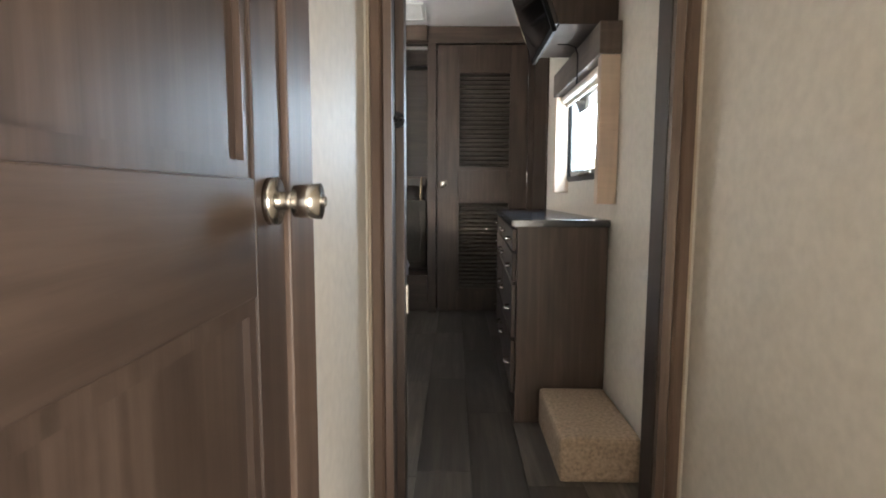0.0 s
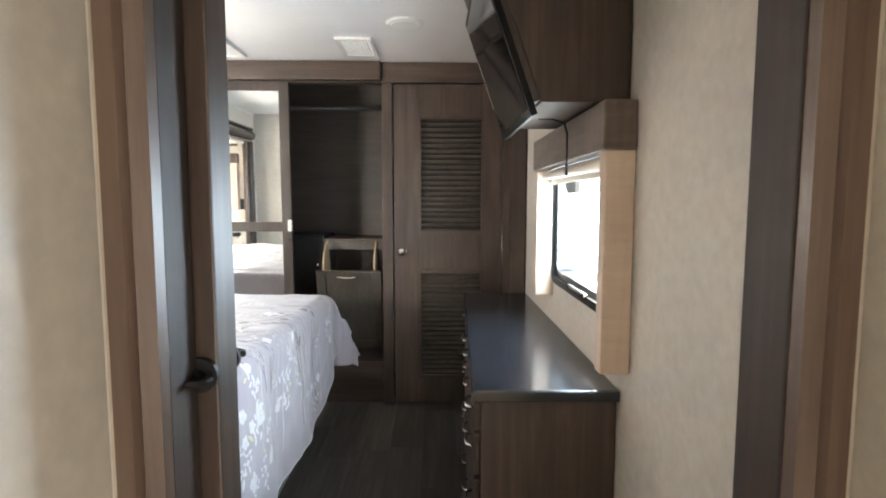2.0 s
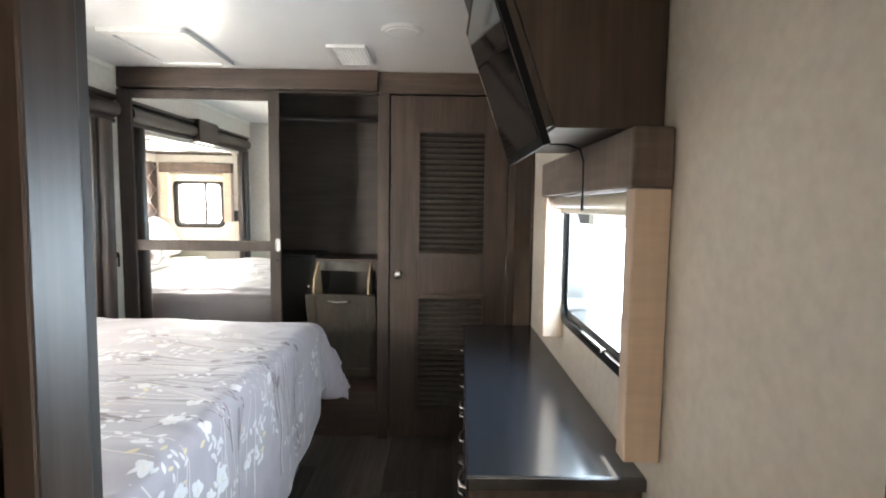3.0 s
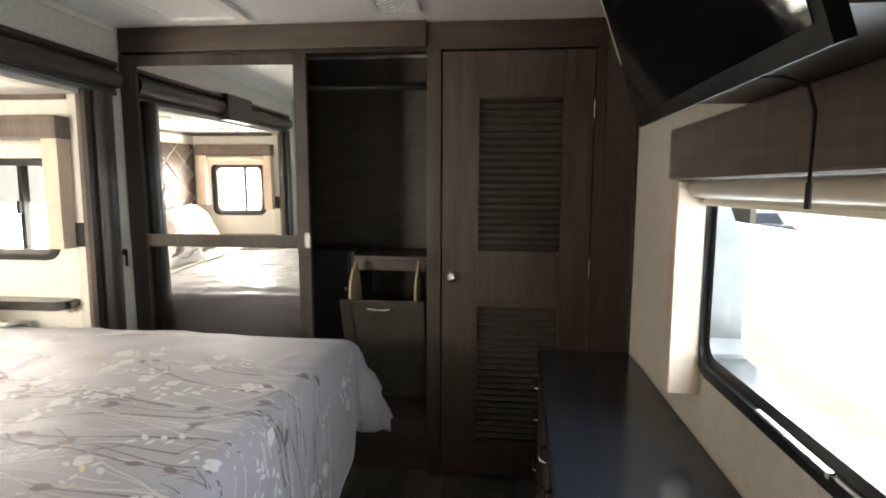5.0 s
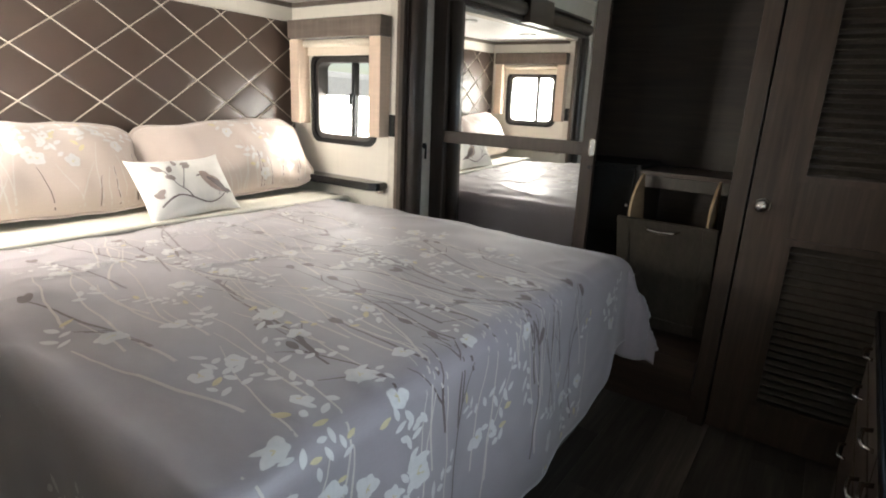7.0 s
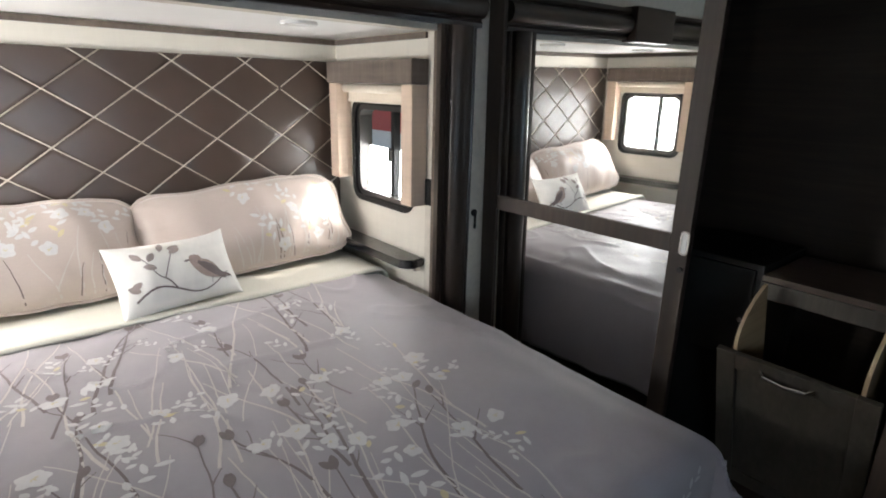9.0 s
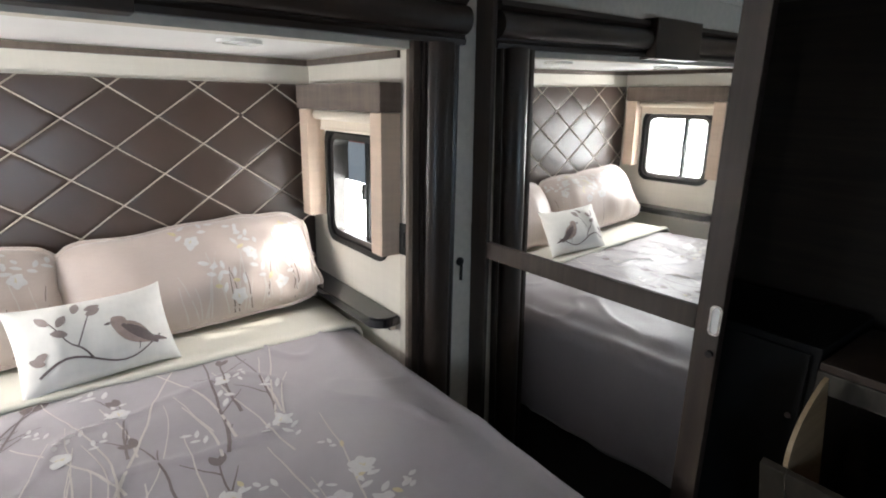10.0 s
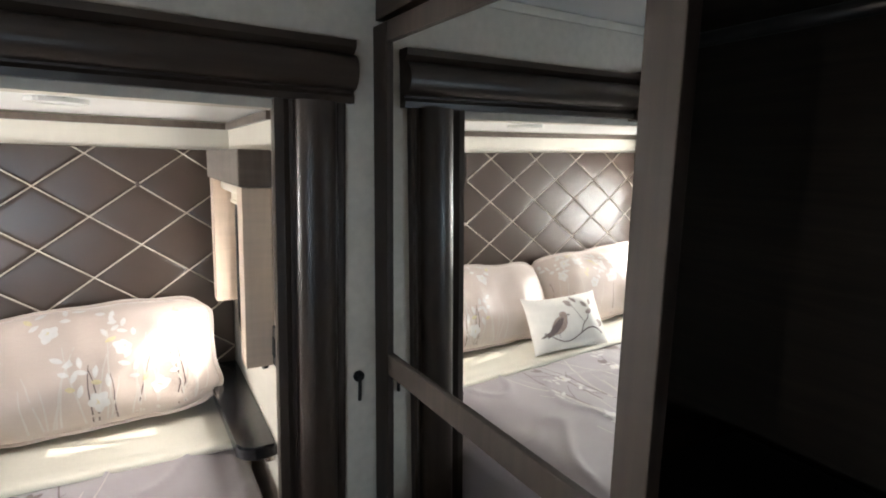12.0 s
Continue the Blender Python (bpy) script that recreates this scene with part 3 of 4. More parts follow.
def build_closet():
    T = thing("hanging_rod", (-0.8, 3.9, 1.98), "dark metal hanging rod across the closet", "closet rod")
    part("rod", cyl(bmesh.new(), (SX + 0.02, 3.9, 1.98), (-0.472, 3.9, 1.98), 0.014), M_ALU, T, smooth=True)
    T = thing("closet_safe", (-1.0, 3.85, 0.30), "black cabinet with drawer standing in the dark closet", "cabinet")
    part("body", B(-1.30, -0.90, 3.76, 4.15, 0.30, 1.10, bevel=0.004), M_BLACK, T)
    part("door", B(-1.28, -0.92, 3.748, 3.759, 0.75, 1.08, bevel=0.003), M_BLACK, T)
    part("knob", cyl(bmesh.new(), (-0.94, 3.748, 0.90), (-0.94, 3.738, 0.90), 0.008), M_CHROME, T)
    # tilt-out hamper
    x0, x1, y = -0.890, -0.477, 3.705
    T = thing("hamper_cabinet", ((x0 + x1) / 2, y, 0.30), "walnut tilt-out laundry hamper cabinet standing open", "hamper")
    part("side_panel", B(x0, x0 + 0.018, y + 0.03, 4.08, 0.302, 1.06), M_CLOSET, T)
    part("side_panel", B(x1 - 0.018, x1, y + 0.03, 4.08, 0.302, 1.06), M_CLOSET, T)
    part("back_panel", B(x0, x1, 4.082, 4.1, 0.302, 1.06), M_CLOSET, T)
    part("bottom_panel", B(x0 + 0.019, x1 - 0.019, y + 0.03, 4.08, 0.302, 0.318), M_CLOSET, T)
    part("top_board", B(x0, x1, y + 0.02, 4.1, 1.06, 1.08, bevel=0.002), M_WOOD_H, T)
    part("top_rail", B(x0, x1, y + 0.012, y + 0.03, 1.005, 1.06, bevel=0.002), M_GREY, T)
    tilt = Matrix.Translation((0, y, 0.335)) @ Matrix.Rotation(radians(19), 4, "X") @ Matrix.Translation((0, -y, -0.335))
    a0, a1, z0, z1 = x0 - 0.012, x1 - 0.006, 0.335, 0.922
    D = thing_part("hamper_door", T)
    def tilted(name, bm, mat, label=""):
        bm.transform(tilt)
        return part(name, bm, mat, D, label)
    tilted("panel", B(a0 + 0.05, a1 - 0.05, y - 0.010, y - 0.002, z0 + 0.05, z1 - 0.05), M_GREY)
    tilted("stile", B(a0, a0 + 0.055, y - 0.020, y, z0, z1, bevel=0.002), M_GREY)
    tilted("stile", B(a1 - 0.055, a1, y - 0.020, y, z0, z1, bevel=0.002), M_GREY)
    tilted("rail", B(a0 + 0.055, a1 - 0.055, y - 0.019, y - 0.001, z1 - 0.06, z1, bevel=0.002), M_GREY)
    tilted("rail", B(a0 + 0.055, a1 - 0.055, y - 0.019, y - 0.001, z0, z0 + 0.06, bevel=0.002), M_GREY)
    hx = (a0 + a1) / 2 - 0.01
    tilted("handle", tube(bmesh.new(), [(hx - 0.07, y - 0.02, z1 - 0.03), (hx - 0.055, y - 0.042, z1 - 0.03), (hx, y - 0.047, z1 - 0.033), (hx + 0.055, y - 0.042, z1 - 0.03), (hx + 0.07, y - 0.02, z1 - 0.03)], 0.0055), M_CHROME, "bowed nickel handle")
    for xs in (a0 + 0.042, a1 - 0.050):
        arc = [(y + 0.0, z1)]
        for k in range(9):
            a = radians(8 + 82 * k / 8)
            arc.append((y + 0.20 - 0.20 * math.cos(a) + 0.0, z1 + 0.0 + 0.125 * math.sin(a)))
        arc += [(y + 0.20, z1 - 0.52), (y + 0.02, z1 - 0.56)]
        tilted("side_wing", prism(bmesh.new(), arc, "x", xs, xs + 0.010), M_BIRCH, "birch plywood quarter-round side")


def thing_part(name, parent):
    ob = new(name)
    ob.parent = parent
    return ob


def build_louvre_door():
    x0, x1, y = -0.397, 0.297, DY + 0.002
    T = thing("louvred_door", (x0, y, 0), "walnut closet door with two louvred panels, closed", "door")
    lx0, lx1 = -0.236, 0.170
    zs = ((0.185, 0.885), (1.132, 1.866))
    for a, b in ((x0, lx0), (lx1, x1)):
        part("stile", B(a, b, y, y + 0.032, 0.012, 2.066, bevel=0.002), M_WOOD, T)
    for a, b in ((0.012, zs[0][0]), (zs[0][1], zs[1][0]), (zs[1][1], 2.066)):
        part("rail", B(lx0, lx1, y + 0.0006, y + 0.0314, a, b), M_WOOD, T)
    me = None
    for a, b in zs:
        o = [(lx0 - 0.012, a - 0.012), (lx1 + 0.012, a - 0.012), (lx1 + 0.012, b + 0.012), (lx0 - 0.012, b + 0.012)]
        i = [(lx0 + 0.012, a + 0.012), (lx1 - 0.012, a + 0.012), (lx1 - 0.012, b - 0.012), (lx0 + 0.012, b - 0.012)]
        part("bead_frame", ring(bmesh.new(), o, i, "y", y - 0.006, y + 0.006), M_WOOD, T)
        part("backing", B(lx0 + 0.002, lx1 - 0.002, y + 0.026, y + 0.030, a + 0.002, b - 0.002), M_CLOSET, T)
        n = 21
        step = (b - a - 0.03) / n
        if me is None:
            bm = B(lx0 + 0.012, lx1 - 0.012, -0.013, 0.013, -0.0035, 0.0035, bevel=0.0015)
            bmesh.ops.rotate(bm, verts=bm.verts, cent=(0, 0, 0), matrix=Matrix.Rotation(radians(42), 3, "X"))
            me = mesh_of("slat", bm, M_GREY)
        for k in range(n):
            s = new("slat", me)
            s.parent = T
            s.location = (-x0, 0.013, a + 0.015 + step * (k + 0.5))
    K = part("knob", cyl(cyl(bmesh.new(), (-0.345, y, 1.015), (-0.345, y - 0.008, 1.015), 0.028), (-0.345, y - 0.008, 1.015), (-0.345, y - 0.034, 1.015), 0.010), M_CHROME, T, "bright nickel knob")
    bm = bmesh.new()
    bmesh.ops.create_uvsphere(bm, u_segments=20, v_segments=12, radius=0.026)
    bm.transform(Matrix.Translation((-0.345, y - 0.048, 1.015)) @ Matrix.Diagonal((1, 0.75, 1, 1)))
    part("knob_head", bm, M_CHROME, K, smooth=True)
    for z in (0.28, 1.07, 1.80):
        part("hinge", tube(bmesh.new(), [(0.298, y - 0.004, z - 0.04), (0.298, y - 0.004, z + 0.04)], 0.005), M_CHROME, T, "slim nickel hinge")


# ---- dresser side ----
def tapered(bm):
    """The dresser is a little shallower towards the closet."""
    for v in bm.verts:
        v.co.x += 0.055 * (v.co.y - 1.44) / 1.5 * (WX - v.co.x) / (WX + 0.03)
    return bm


def build_dresser():
    x0, x1, y0, y1, zt = -0.005, WX - 0.003, 1.452, 2.94, 0.812
    T = thing("dresser", (0.18, 2.1, 0), "walnut dresser with two columns of drawers under the window", "dresser")
    part("side_panel", tapered(B(x0, x1, y0, y0 + 0.02, 0, zt, bevel=0.002)), M_WOOD, T)
    part("side_panel", tapered(B(x0 + 0.01, x1, y1 - 0.02, y1, 0, zt)), M_WOOD, T)
    part("back", B(x1 - 0.012, x1, y0 + 0.02, y1 - 0.02, 0, zt), M_CLOSET, T)
    part("plinth", tapered(B(x0 + 0.05, x0 + 0.07, y0 + 0.02, y1 - 0.02, 0, 0.09)), M_CLOSET, T)
    part("face_frame", tapered(B(x0 + 0.001, x0 + 0.018, y0 + 0.02, y1 - 0.02, 0.09, zt)), M_WOOD_Y, T)
    cols = 2
    cw = (y1 - y0 - 0.06) / cols
    rows = ((0.115, 0.335), (0.350, 0.570), (0.585, 0.700), (0.712, 0.800))
    for c in range(cols):
        for a, b in rows:
            ya, yb = y0 + 0.03 + c * cw + 0.006, y0 + 0.03 + (c + 1) * cw - 0.006
            D = part("drawer_front", tapered(B(x0 - 0.018, x0, ya, yb, a, b, bevel=0.003)), M_WOOD_Y, T)
            for yc in (ya + 0.10, yb - 0.10):
                zc = (a + b) / 2
                part("handle", tapered(tube(bmesh.new(), [(x0 - 0.017, yc - 0.045, zc), (x0 - 0.036, yc - 0.036, zc), (x0 - 0.040, yc, zc - 0.003), (x0 - 0.036, yc + 0.036, zc), (x0 - 0.017, yc + 0.045, zc)], 0.0048)), M_CHROME, D, "bowed nickel handle", True)
    C = thing("countertop", (0.16, 2.1, zt), "black laminate top on the dresser with soft sheen", "countertop")
    part("slab", tapered(B(-0.026, WX - 0.002, 1.436, 2.942, zt + 0.001, 0.842, bevel=0.004)), M_COUNTER, C)
    part("edge_band", tapered(boxes((-0.031, -0.0262, 1.431, 2.942, zt + 0.0005, 0.840), (-0.026, WX - 0.002, 1.431, 1.4358, zt + 0.0005, 0.840), bevel=0.0015)), M_COUNTER, C)
    bm = B(0.092, WX - 0.003, 0.985, 1.449, 0.0, 0.155, bevel=0.018)
    solid("carpeted_step_box", bm, M_CARPET, "low beige carpeted box standing against the dresser", "box", base=(0.22, 1.2, 0))


def build_overhead():
    y0, y1, zb = 1.425, 1.93, 1.583
    xb = 0.137
    slope = 0.105 / 0.297
    xt = xb - slope * (CEIL - 0.004 - zb)
    T = thing("overhead_cabinet", (0.2, 2.1, zb), "walnut overhead cabinet with a slanted front above the dresser", "cabinet")
    part("body", prism(bmesh.new(), [(xb, zb), (WX - 0.003, zb), (WX - 0.003, CEIL - 0.003), (xt, CEIL - 0.003)], "y", y0, y1), M_WOOD, T)
    bm = bmesh.new()
    n = Vector((-1, 0, -slope)).normalized()
    def on(y, z, off):
        return Vector((xb - slope * (z - zb), y, z)) + n * off
    def slab(bm, ya, yb, za, zb_, o0, o1):
        vs = [bm.verts.new(on(y, z, o)) for o in (o0, o1) for y, z in ((ya, za), (yb, za), (yb, zb_), (ya, zb_))]
        for f in ((0, 1, 2, 3), (7, 6, 5, 4), (0, 4, 5, 1), (1, 5, 6, 2), (2, 6, 7, 3), (3, 7, 4, 0)):
            bm.faces.new([vs[i] for i in f])
        return bm
    for k in range(1):
        ya = y0 + 0.006
        part("door", slab(bmesh.new(), ya, y1 - 0.006, zb + 0.006, CEIL - 0.03, 0.001, 0.019), M_WOOD, T)
    T2 = thing("television", on(1.80, 1.8, 0.05), "thin black flat television mounted on the slanted cabinet front", "television")
    ya, yb, za, zc = 1.375, 1.895, 1.556, 1.930
    part("back_shell", slab(bmesh.new(), ya + 0.05, yb - 0.05, za + 0.05, zc - 0.05, 0.0195, 0.030), M_BEZEL, T2)
    P = part("bezel", slab(bmesh.new(), ya, yb, za, zc, 0.030, 0.046), M_BEZEL, T2)
    part("screen", slab(bmesh.new(), ya + 0.014, yb - 0.014, za + 0.018, zc - 0.014, 0.0462, 0.0475), M_SCREEN, T2, "dark glossy screen")
    part("logo_bar", slab(bmesh.new(), yb - 0.013, yb - 0.004, za + 0.10, za + 0.26, 0.0462, 0.0472), M_YELLOW, P, "narrow yellow sticker")
    c = thing("television_cable", (0.18, 1.75, 1.5), "thin black cable hanging below the television", "cable")
    pts = [Vector((0.18, 1.70, 1.5835)), Vector((0.225, 1.70, 1.5815)), Vector((0.258, 1.70, 1.57)), Vector((0.268, 1.70, 1.54)), Vector((0.268, 1.70, 1.45))]
    part("cord", tube(bmesh.new(), pts, 0.0028), M_BLACK, c, smooth=True)
    part("plug", cyl(bmesh.new(), (0.268, 1.70, 1.45), (0.268, 1.70, 1.415), 0.004), M_BLACK, c)


# ---- ceiling fittings ----
def build_ceiling_fittings():
    cx, cy, w, h = -0.57, 3.165, 0.10, 0.17
    T = thing("ceiling_vent", (cx, cy, CEIL), "white ceiling air vent with a diamond grille", "vent")
    z = CEIL - 0.001
    part("backing", B(cx - w + 0.01, cx + w - 0.01, cy - h + 0.01, cy + h - 0.01, z - 0.004, z), M_BLACK, T)
    part("frame", ring(bmesh.new(), rounded(cx - w, cx + w, cy - h, cy + h, 0.012), rounded(cx - w + 0.022, cx + w - 0.022, cy - h + 0.022, cy + h - 0.022, 0.004), "z", z - 0.014, z), M_WHITE, T)
    for s in (1, -1):
        for k in range(-9, 10):
            y0 = cy + k * 0.03
            pts = []
            for x in (cx - w + 0.015, cx + w - 0.015):
                pts.append([x, y0 + s * (x - cx) * 0.9])
            (xa, ya), (xb, yb) = pts
            lo, hi = cy - h + 0.018, cy + h - 0.018
            t0, t1 = 0.0, 1.0
            d = yb - ya
            ts = sorted(((lo - ya) / d, (hi - ya) / d))
            t0, t1 = max(t0, ts[0]), min(t1, ts[1])
            if t1 - t0 > 0.05:
                p, q = (xa + (xb - xa) * t0, ya + d * t0, z - 0.008), (xa + (xb - xa) * t1, ya + d * t1, z - 0.008)
                part("slat", tube(bmesh.new(), [p, q], 0.0035, 4), M_WHITE, T)
    T = thing("ceiling_speaker", (-0.278, 2.77, CEIL), "round white ceiling speaker", "speaker")
    part("rim", cyl(bmesh.new(), (-0.278, 2.77, CEIL - 0.012), (-0.278, 2.77, CEIL - 0.0005), 0.088, 0.095, 32), M_WHITE, T)
    part("grille", cyl(bmesh.new(), (-0.278, 2.77, CEIL - 0.015), (-0.278, 2.77, CEIL - 0.012), 0.072, 0.074, 32), M_CEIL, T)
    T = thing("roof_hatch", (-1.45, 3.05, CEIL), "flush white roof vent cover with raised rim", "roof hatch")
    part("rim", ring(bmesh.new(), rounded(-1.66, -1.25, 2.78, 3.38, 0.03), rounded(-1.61, -1.30, 2.83, 3.33, 0.02), "z", CEIL - 0.022, CEIL - 0.0005), M_WHITE, T)
    part("cover", B(-1.612, -1.298, 2.828, 3.332, CEIL - 0.012, CEIL - 0.0005), M_CEIL, T)
    for y in (2.755, 1.78):
        T = thing("downlight", (-2.2, y, AC), "round white recessed light, switched off", "ceiling light", "lights over the bed")
        part("rim", ring(bmesh.new(), [(-2.2 + 0.065 * math.cos(k * 0.2244), y + 0.065 * math.sin(k * 0.2244)) for k in range(28)], [(-2.2 + 0.05 * math.cos(k * 0.2244), y + 0.05 * math.sin(k * 0.2244)) for k in range(28)], "z", AC - 0.012, AC - 0.0005), M_WHITE, T)
        part("lens", cyl(bmesh.new(), (-2.2, y, AC - 0.009), (-2.2, y, AC - 0.001), 0.049, None, 28), M_CEIL, T)


# ---- alcove ----
def build_headboard():
    y0, y1, z0, z1 = A0 + 0.02, A1 - 0.004, 0.62, 1.745
    x = HX
    T = thing("headboard", (x, 2.27, z0), "brown vinyl padded headboard with cream diamond piping", "headboard")
    part("board", B(x + 0.001, x + 0.012, y0, y1, z0, z1), M_VINYL, T)
    ay, az = 2.912, 1.6176
    p1, p2 = (0.1494, 0.1102), (0.1508, -0.1036)   # the two diagonal steps of the lattice
    def clip(poly):
        for ax, lim, sg in ((0, y0, 1), (0, y1, -1), (1, z0, 1), (1, z1, -1)):
            out = []
            for i, p in enumerate(poly):
                q = poly[(i + 1) % len(poly)]
                dp, dq = sg * (p[ax] - lim), sg * (q[ax] - lim)
                if dp >= 0:
                    out.append(p)
                if dp * dq < 0:
                    f = dp / (dp - dq)
                    out.append((p[0] + f * (q[0] - p[0]), p[1] + f * (q[1] - p[1])))
            poly = out
            if len(poly) < 3:
                return []
        return poly
    for i in range(-20, 12):
        for j in range(-20, 12):
            a, b = ay + i * p1[0] + j * p2[0], az + i * p1[1] + j * p2[1]
            poly = clip([(a, b), (a + p2[0], b + p2[1]), (a + p1[0] + p2[0], b + p1[1] + p2[1]), (a + p1[0], b + p1[1])])
            if len(poly) < 3:
                continue
            my, mz = sum(p[0] for p in poly) / len(poly), sum(p[1] for p in poly) / len(poly)
            if max(abs(p[0] - my) for p in poly) < 0.012:
                continue
            bm = bmesh.new()
            rings = [[bm.verts.new((x + 0.0125 + o, my + (p[0] - my) * s, mz + (p[1] - mz) * s)) for p in poly] for o, s in ((0.0, 0.985), (0.0018, 0.955), (0.0024, 0.80))]
            top = bm.verts.new((x + 0.0152, my, mz))
            n = len(poly)
            for a, b in zip(rings, rings[1:]):
                for k in range(n):
                    bm.faces.new((a[k], a[(k + 1) % n], b[(k + 1) % n], b[k]))
            for k in range(n):
                bm.faces.new((rings[-1][k], rings[-1][(k + 1) % n], top))
            bm.faces.new(rings[0])
            part("pad", bm, M_VINYL, T, smooth=True)
    for d, e in ((p1, p2), (p2, p1)):
        for k in range(-24, 24):
            a, b = ay + k * e[0], az + k * e[1]
            ts = [((y0 - a) / d[0], (y1 - a) / d[0]), tuple(sorted(((z0 - b) / d[1], (z1 - b) / d[1])))]
            t0, t1 = max(ts[0][0], ts[1][0]), min(ts[0][1], ts[1][1])
            if t1 - t0 < 0.2:
                continue
            ends = [(x + 0.0155, a + t * d[0], b + t * d[1]) for t in (t0, t1)]
            part("piping", tube(bmesh.new(), ends, 0.0029, 6), M_PIPE, T, smooth=True)
    bm = bmesh.new()
    bmesh.ops.create_uvsphere(bm, u_segments=10, v_segments=6, radius=0.008)
    bm.transform(Matrix.Translation((x + 0.021, ay, az)))
    part("button", bm, M_VINYL, T, "small dark stud on the piping")


def build_alcove_fittings():
    for y, s, lab in ((A1, -1, "far"), (A0, 1, "near")):
        pts = [(HX + 0.022, y), (HX + 0.022, y + s * 0.125)]
        for k in range(7):
            a = radians(90 * k / 6)
            pts.append((-2.095 + 0.045 * math.sin(a), y + s * (0.06 + 0.045 * math.cos(a))))
        pts += [(-2.05, y + s * 0.001), ]
        pts = [(a, b if abs(b - y) > 1e-6 else y + s * 0.001) for a, b in pts]
        T = thing("bedside_shelf", (-2.4, y, 0.88), "narrow black rounded shelf fixed beside the bed", "shelf", "bedside shelves")
        bm = prism(bmesh.new(), pts, "z", 0.885, 0.925)
        bmesh.ops.bevel(bm, geom=[e for e in bm.edges if abs(e.verts[0].co.z - e.verts[1].co.z) < 1e-6], offset=0.006, segments=2, affect="EDGES")
        part("board", bm, M_COUNTER, T)
        part("bracket", B(-2.09, -2.07, min(y + s * 0.002, y + s * 0.03), max(y + s * 0.002, y + s * 0.03), 0.862, 0.8845), M_CHROME, T)
        T = thing("wall_outlet", (-2.04, y, 1.22), "black outlet plate on the alcove wall", "outlet", "outlets beside the bed")
        part("plate", B(-2.042, -2.003, min(y + s * 0.001, y + s * 0.009), max(y + s * 0.001, y + s * 0.009), 1.165, 1.275, bevel=0.002), M_BLACK, T)
        part("socket", B(-2.036, -2.009, min(y + s * 0.009, y + s * 0.012), max(y + s * 0.009, y + s * 0.012), 1.195, 1.245), M_BLACK, T)
    T = thing("key_switch", (SX, 3.435, 1.06), "black rotary key hanging in the cream wall strip", "switch")
    part("rose", cyl(bmesh.new(), (SX + 0.001, 3.435, 1.115), (SX + 0.008, 3.435, 1.115), 0.016), M_BLACK, T)
    part("stem", B(SX + 0.008, SX + 0.018, 3.431, 3.439, 1.045, 1.12, bevel=0.002), M_BLACK, T)


# ---- bed ----
Q0 = -2.345
BX0, BX1, BY0, BY1, BT = HX + 0.03, -0.74, 1.37, 3.17, 0.815


def smooth(a, b, t):
    t = min(1, max(0, (t - a) / (b - a)))
    return t * t * (3 - 2 * t)


def over(s, r=0.06):
    """Cloth passing over an edge: s metres past it give (outwards, down)."""
    if s <= 0:
        return 0.0, 0.0
    q = r * math.pi / 2
    if s < q:
        a = s / r
        return r * math.sin(a), r * (1 - math.cos(a))
    return r + 0.06 * (s - q), r + (s - q)


def quilt_at(u, v):
    """Place of the comforter at cloth metres u from the fold towards the foot and v across from the bed's middle."""
    L = BX1 - Q0 - 0.05
    hw = (BY1 - BY0) / 2 - 0.05
    mid = (BY0 + BY1) / 2
    du, dv = max(0, u - L), max(0, abs(v) - hw)
    sg = 1 if v >= 0 else -1
    du *= 1 - 0.34 * smooth(hw - 0.55, hw + 0.25, abs(v))
    ou, zu = over(du)
    ov, zv = over(dv)
    both = min(zu, zv)
    drop = (zu ** 5 + zv ** 5) ** 0.2
    x = Q0 - 0.07 * v * (1 - smooth(0, 0.8, u)) + min(u, L) + ou + 0.30 * both
    y = mid + sg * (min(abs(v), hw) + ov + 0.20 * both * smooth(0, 0.3, du))
    hang = smooth(0.03, 0.3, drop)
    if zu > zv:
        x += hang * (0.012 * math.sin(v * 11 + 0.7) + 0.004 * math.sin(v * 23 + 2 * u) + 0.006 * noise.noise(Vector((u * 11, v * 13, 2.0))) * (1 - smooth(0.6, 0.9, abs(v))))
    else:
        y += sg * hang * (0.006 * math.sin(u * 9) + 0.020 * noise.noise(Vector((u * 6.5, v * 2.0, 4.0))))
    p = Vector((u * 1.0, v, 0))
    lump = 0.012 * noise.noise(p * 2.1) + 0.006 * noise.noise(p * 6.5)
    crease = 0.006 * max(0, noise.noise(Vector((u * 3.5 + v * 5.0, v * 1.2 - u * 0.7, 3.0)))) 
    rid = noise.noise(Vector((u * 3.1 + 0.9 * v, v * 4.2 - 1.5 * u, 9.0)))
    crease += 0.007 * max(0.0, 1 - abs(rid) * 8) ** 2 * smooth(0.25, 0.5, noise.noise(p * 1.3) + 0.5)
    z = BT - drop + (lump + crease) * (1 - 0.8 * hang) + 0.012 * math.sin(min(1, max(0, u / L)) * 3.1)
    z -= 0.018 * (1 - smooth(0, 0.12, hw - abs(v))) * (1 - hang)
    if sg > 0 and x < SX + 0.06:
        y = min(y, A1 - 0.030)
    if sg < 0 and x < SX + 0.06:
        y = max(y, A0 + 0.030)
    return Vector((x, y, z))


def normal_of(f, u, v, e=0.01):
    a, b = f(u + e, v) - f(u - e, v), f(u, v + e) - f(u, v - e)
    n = a.cross(b)
    return n.normalized() if n.length > 1e-9 else Vector((0, 0, 1))


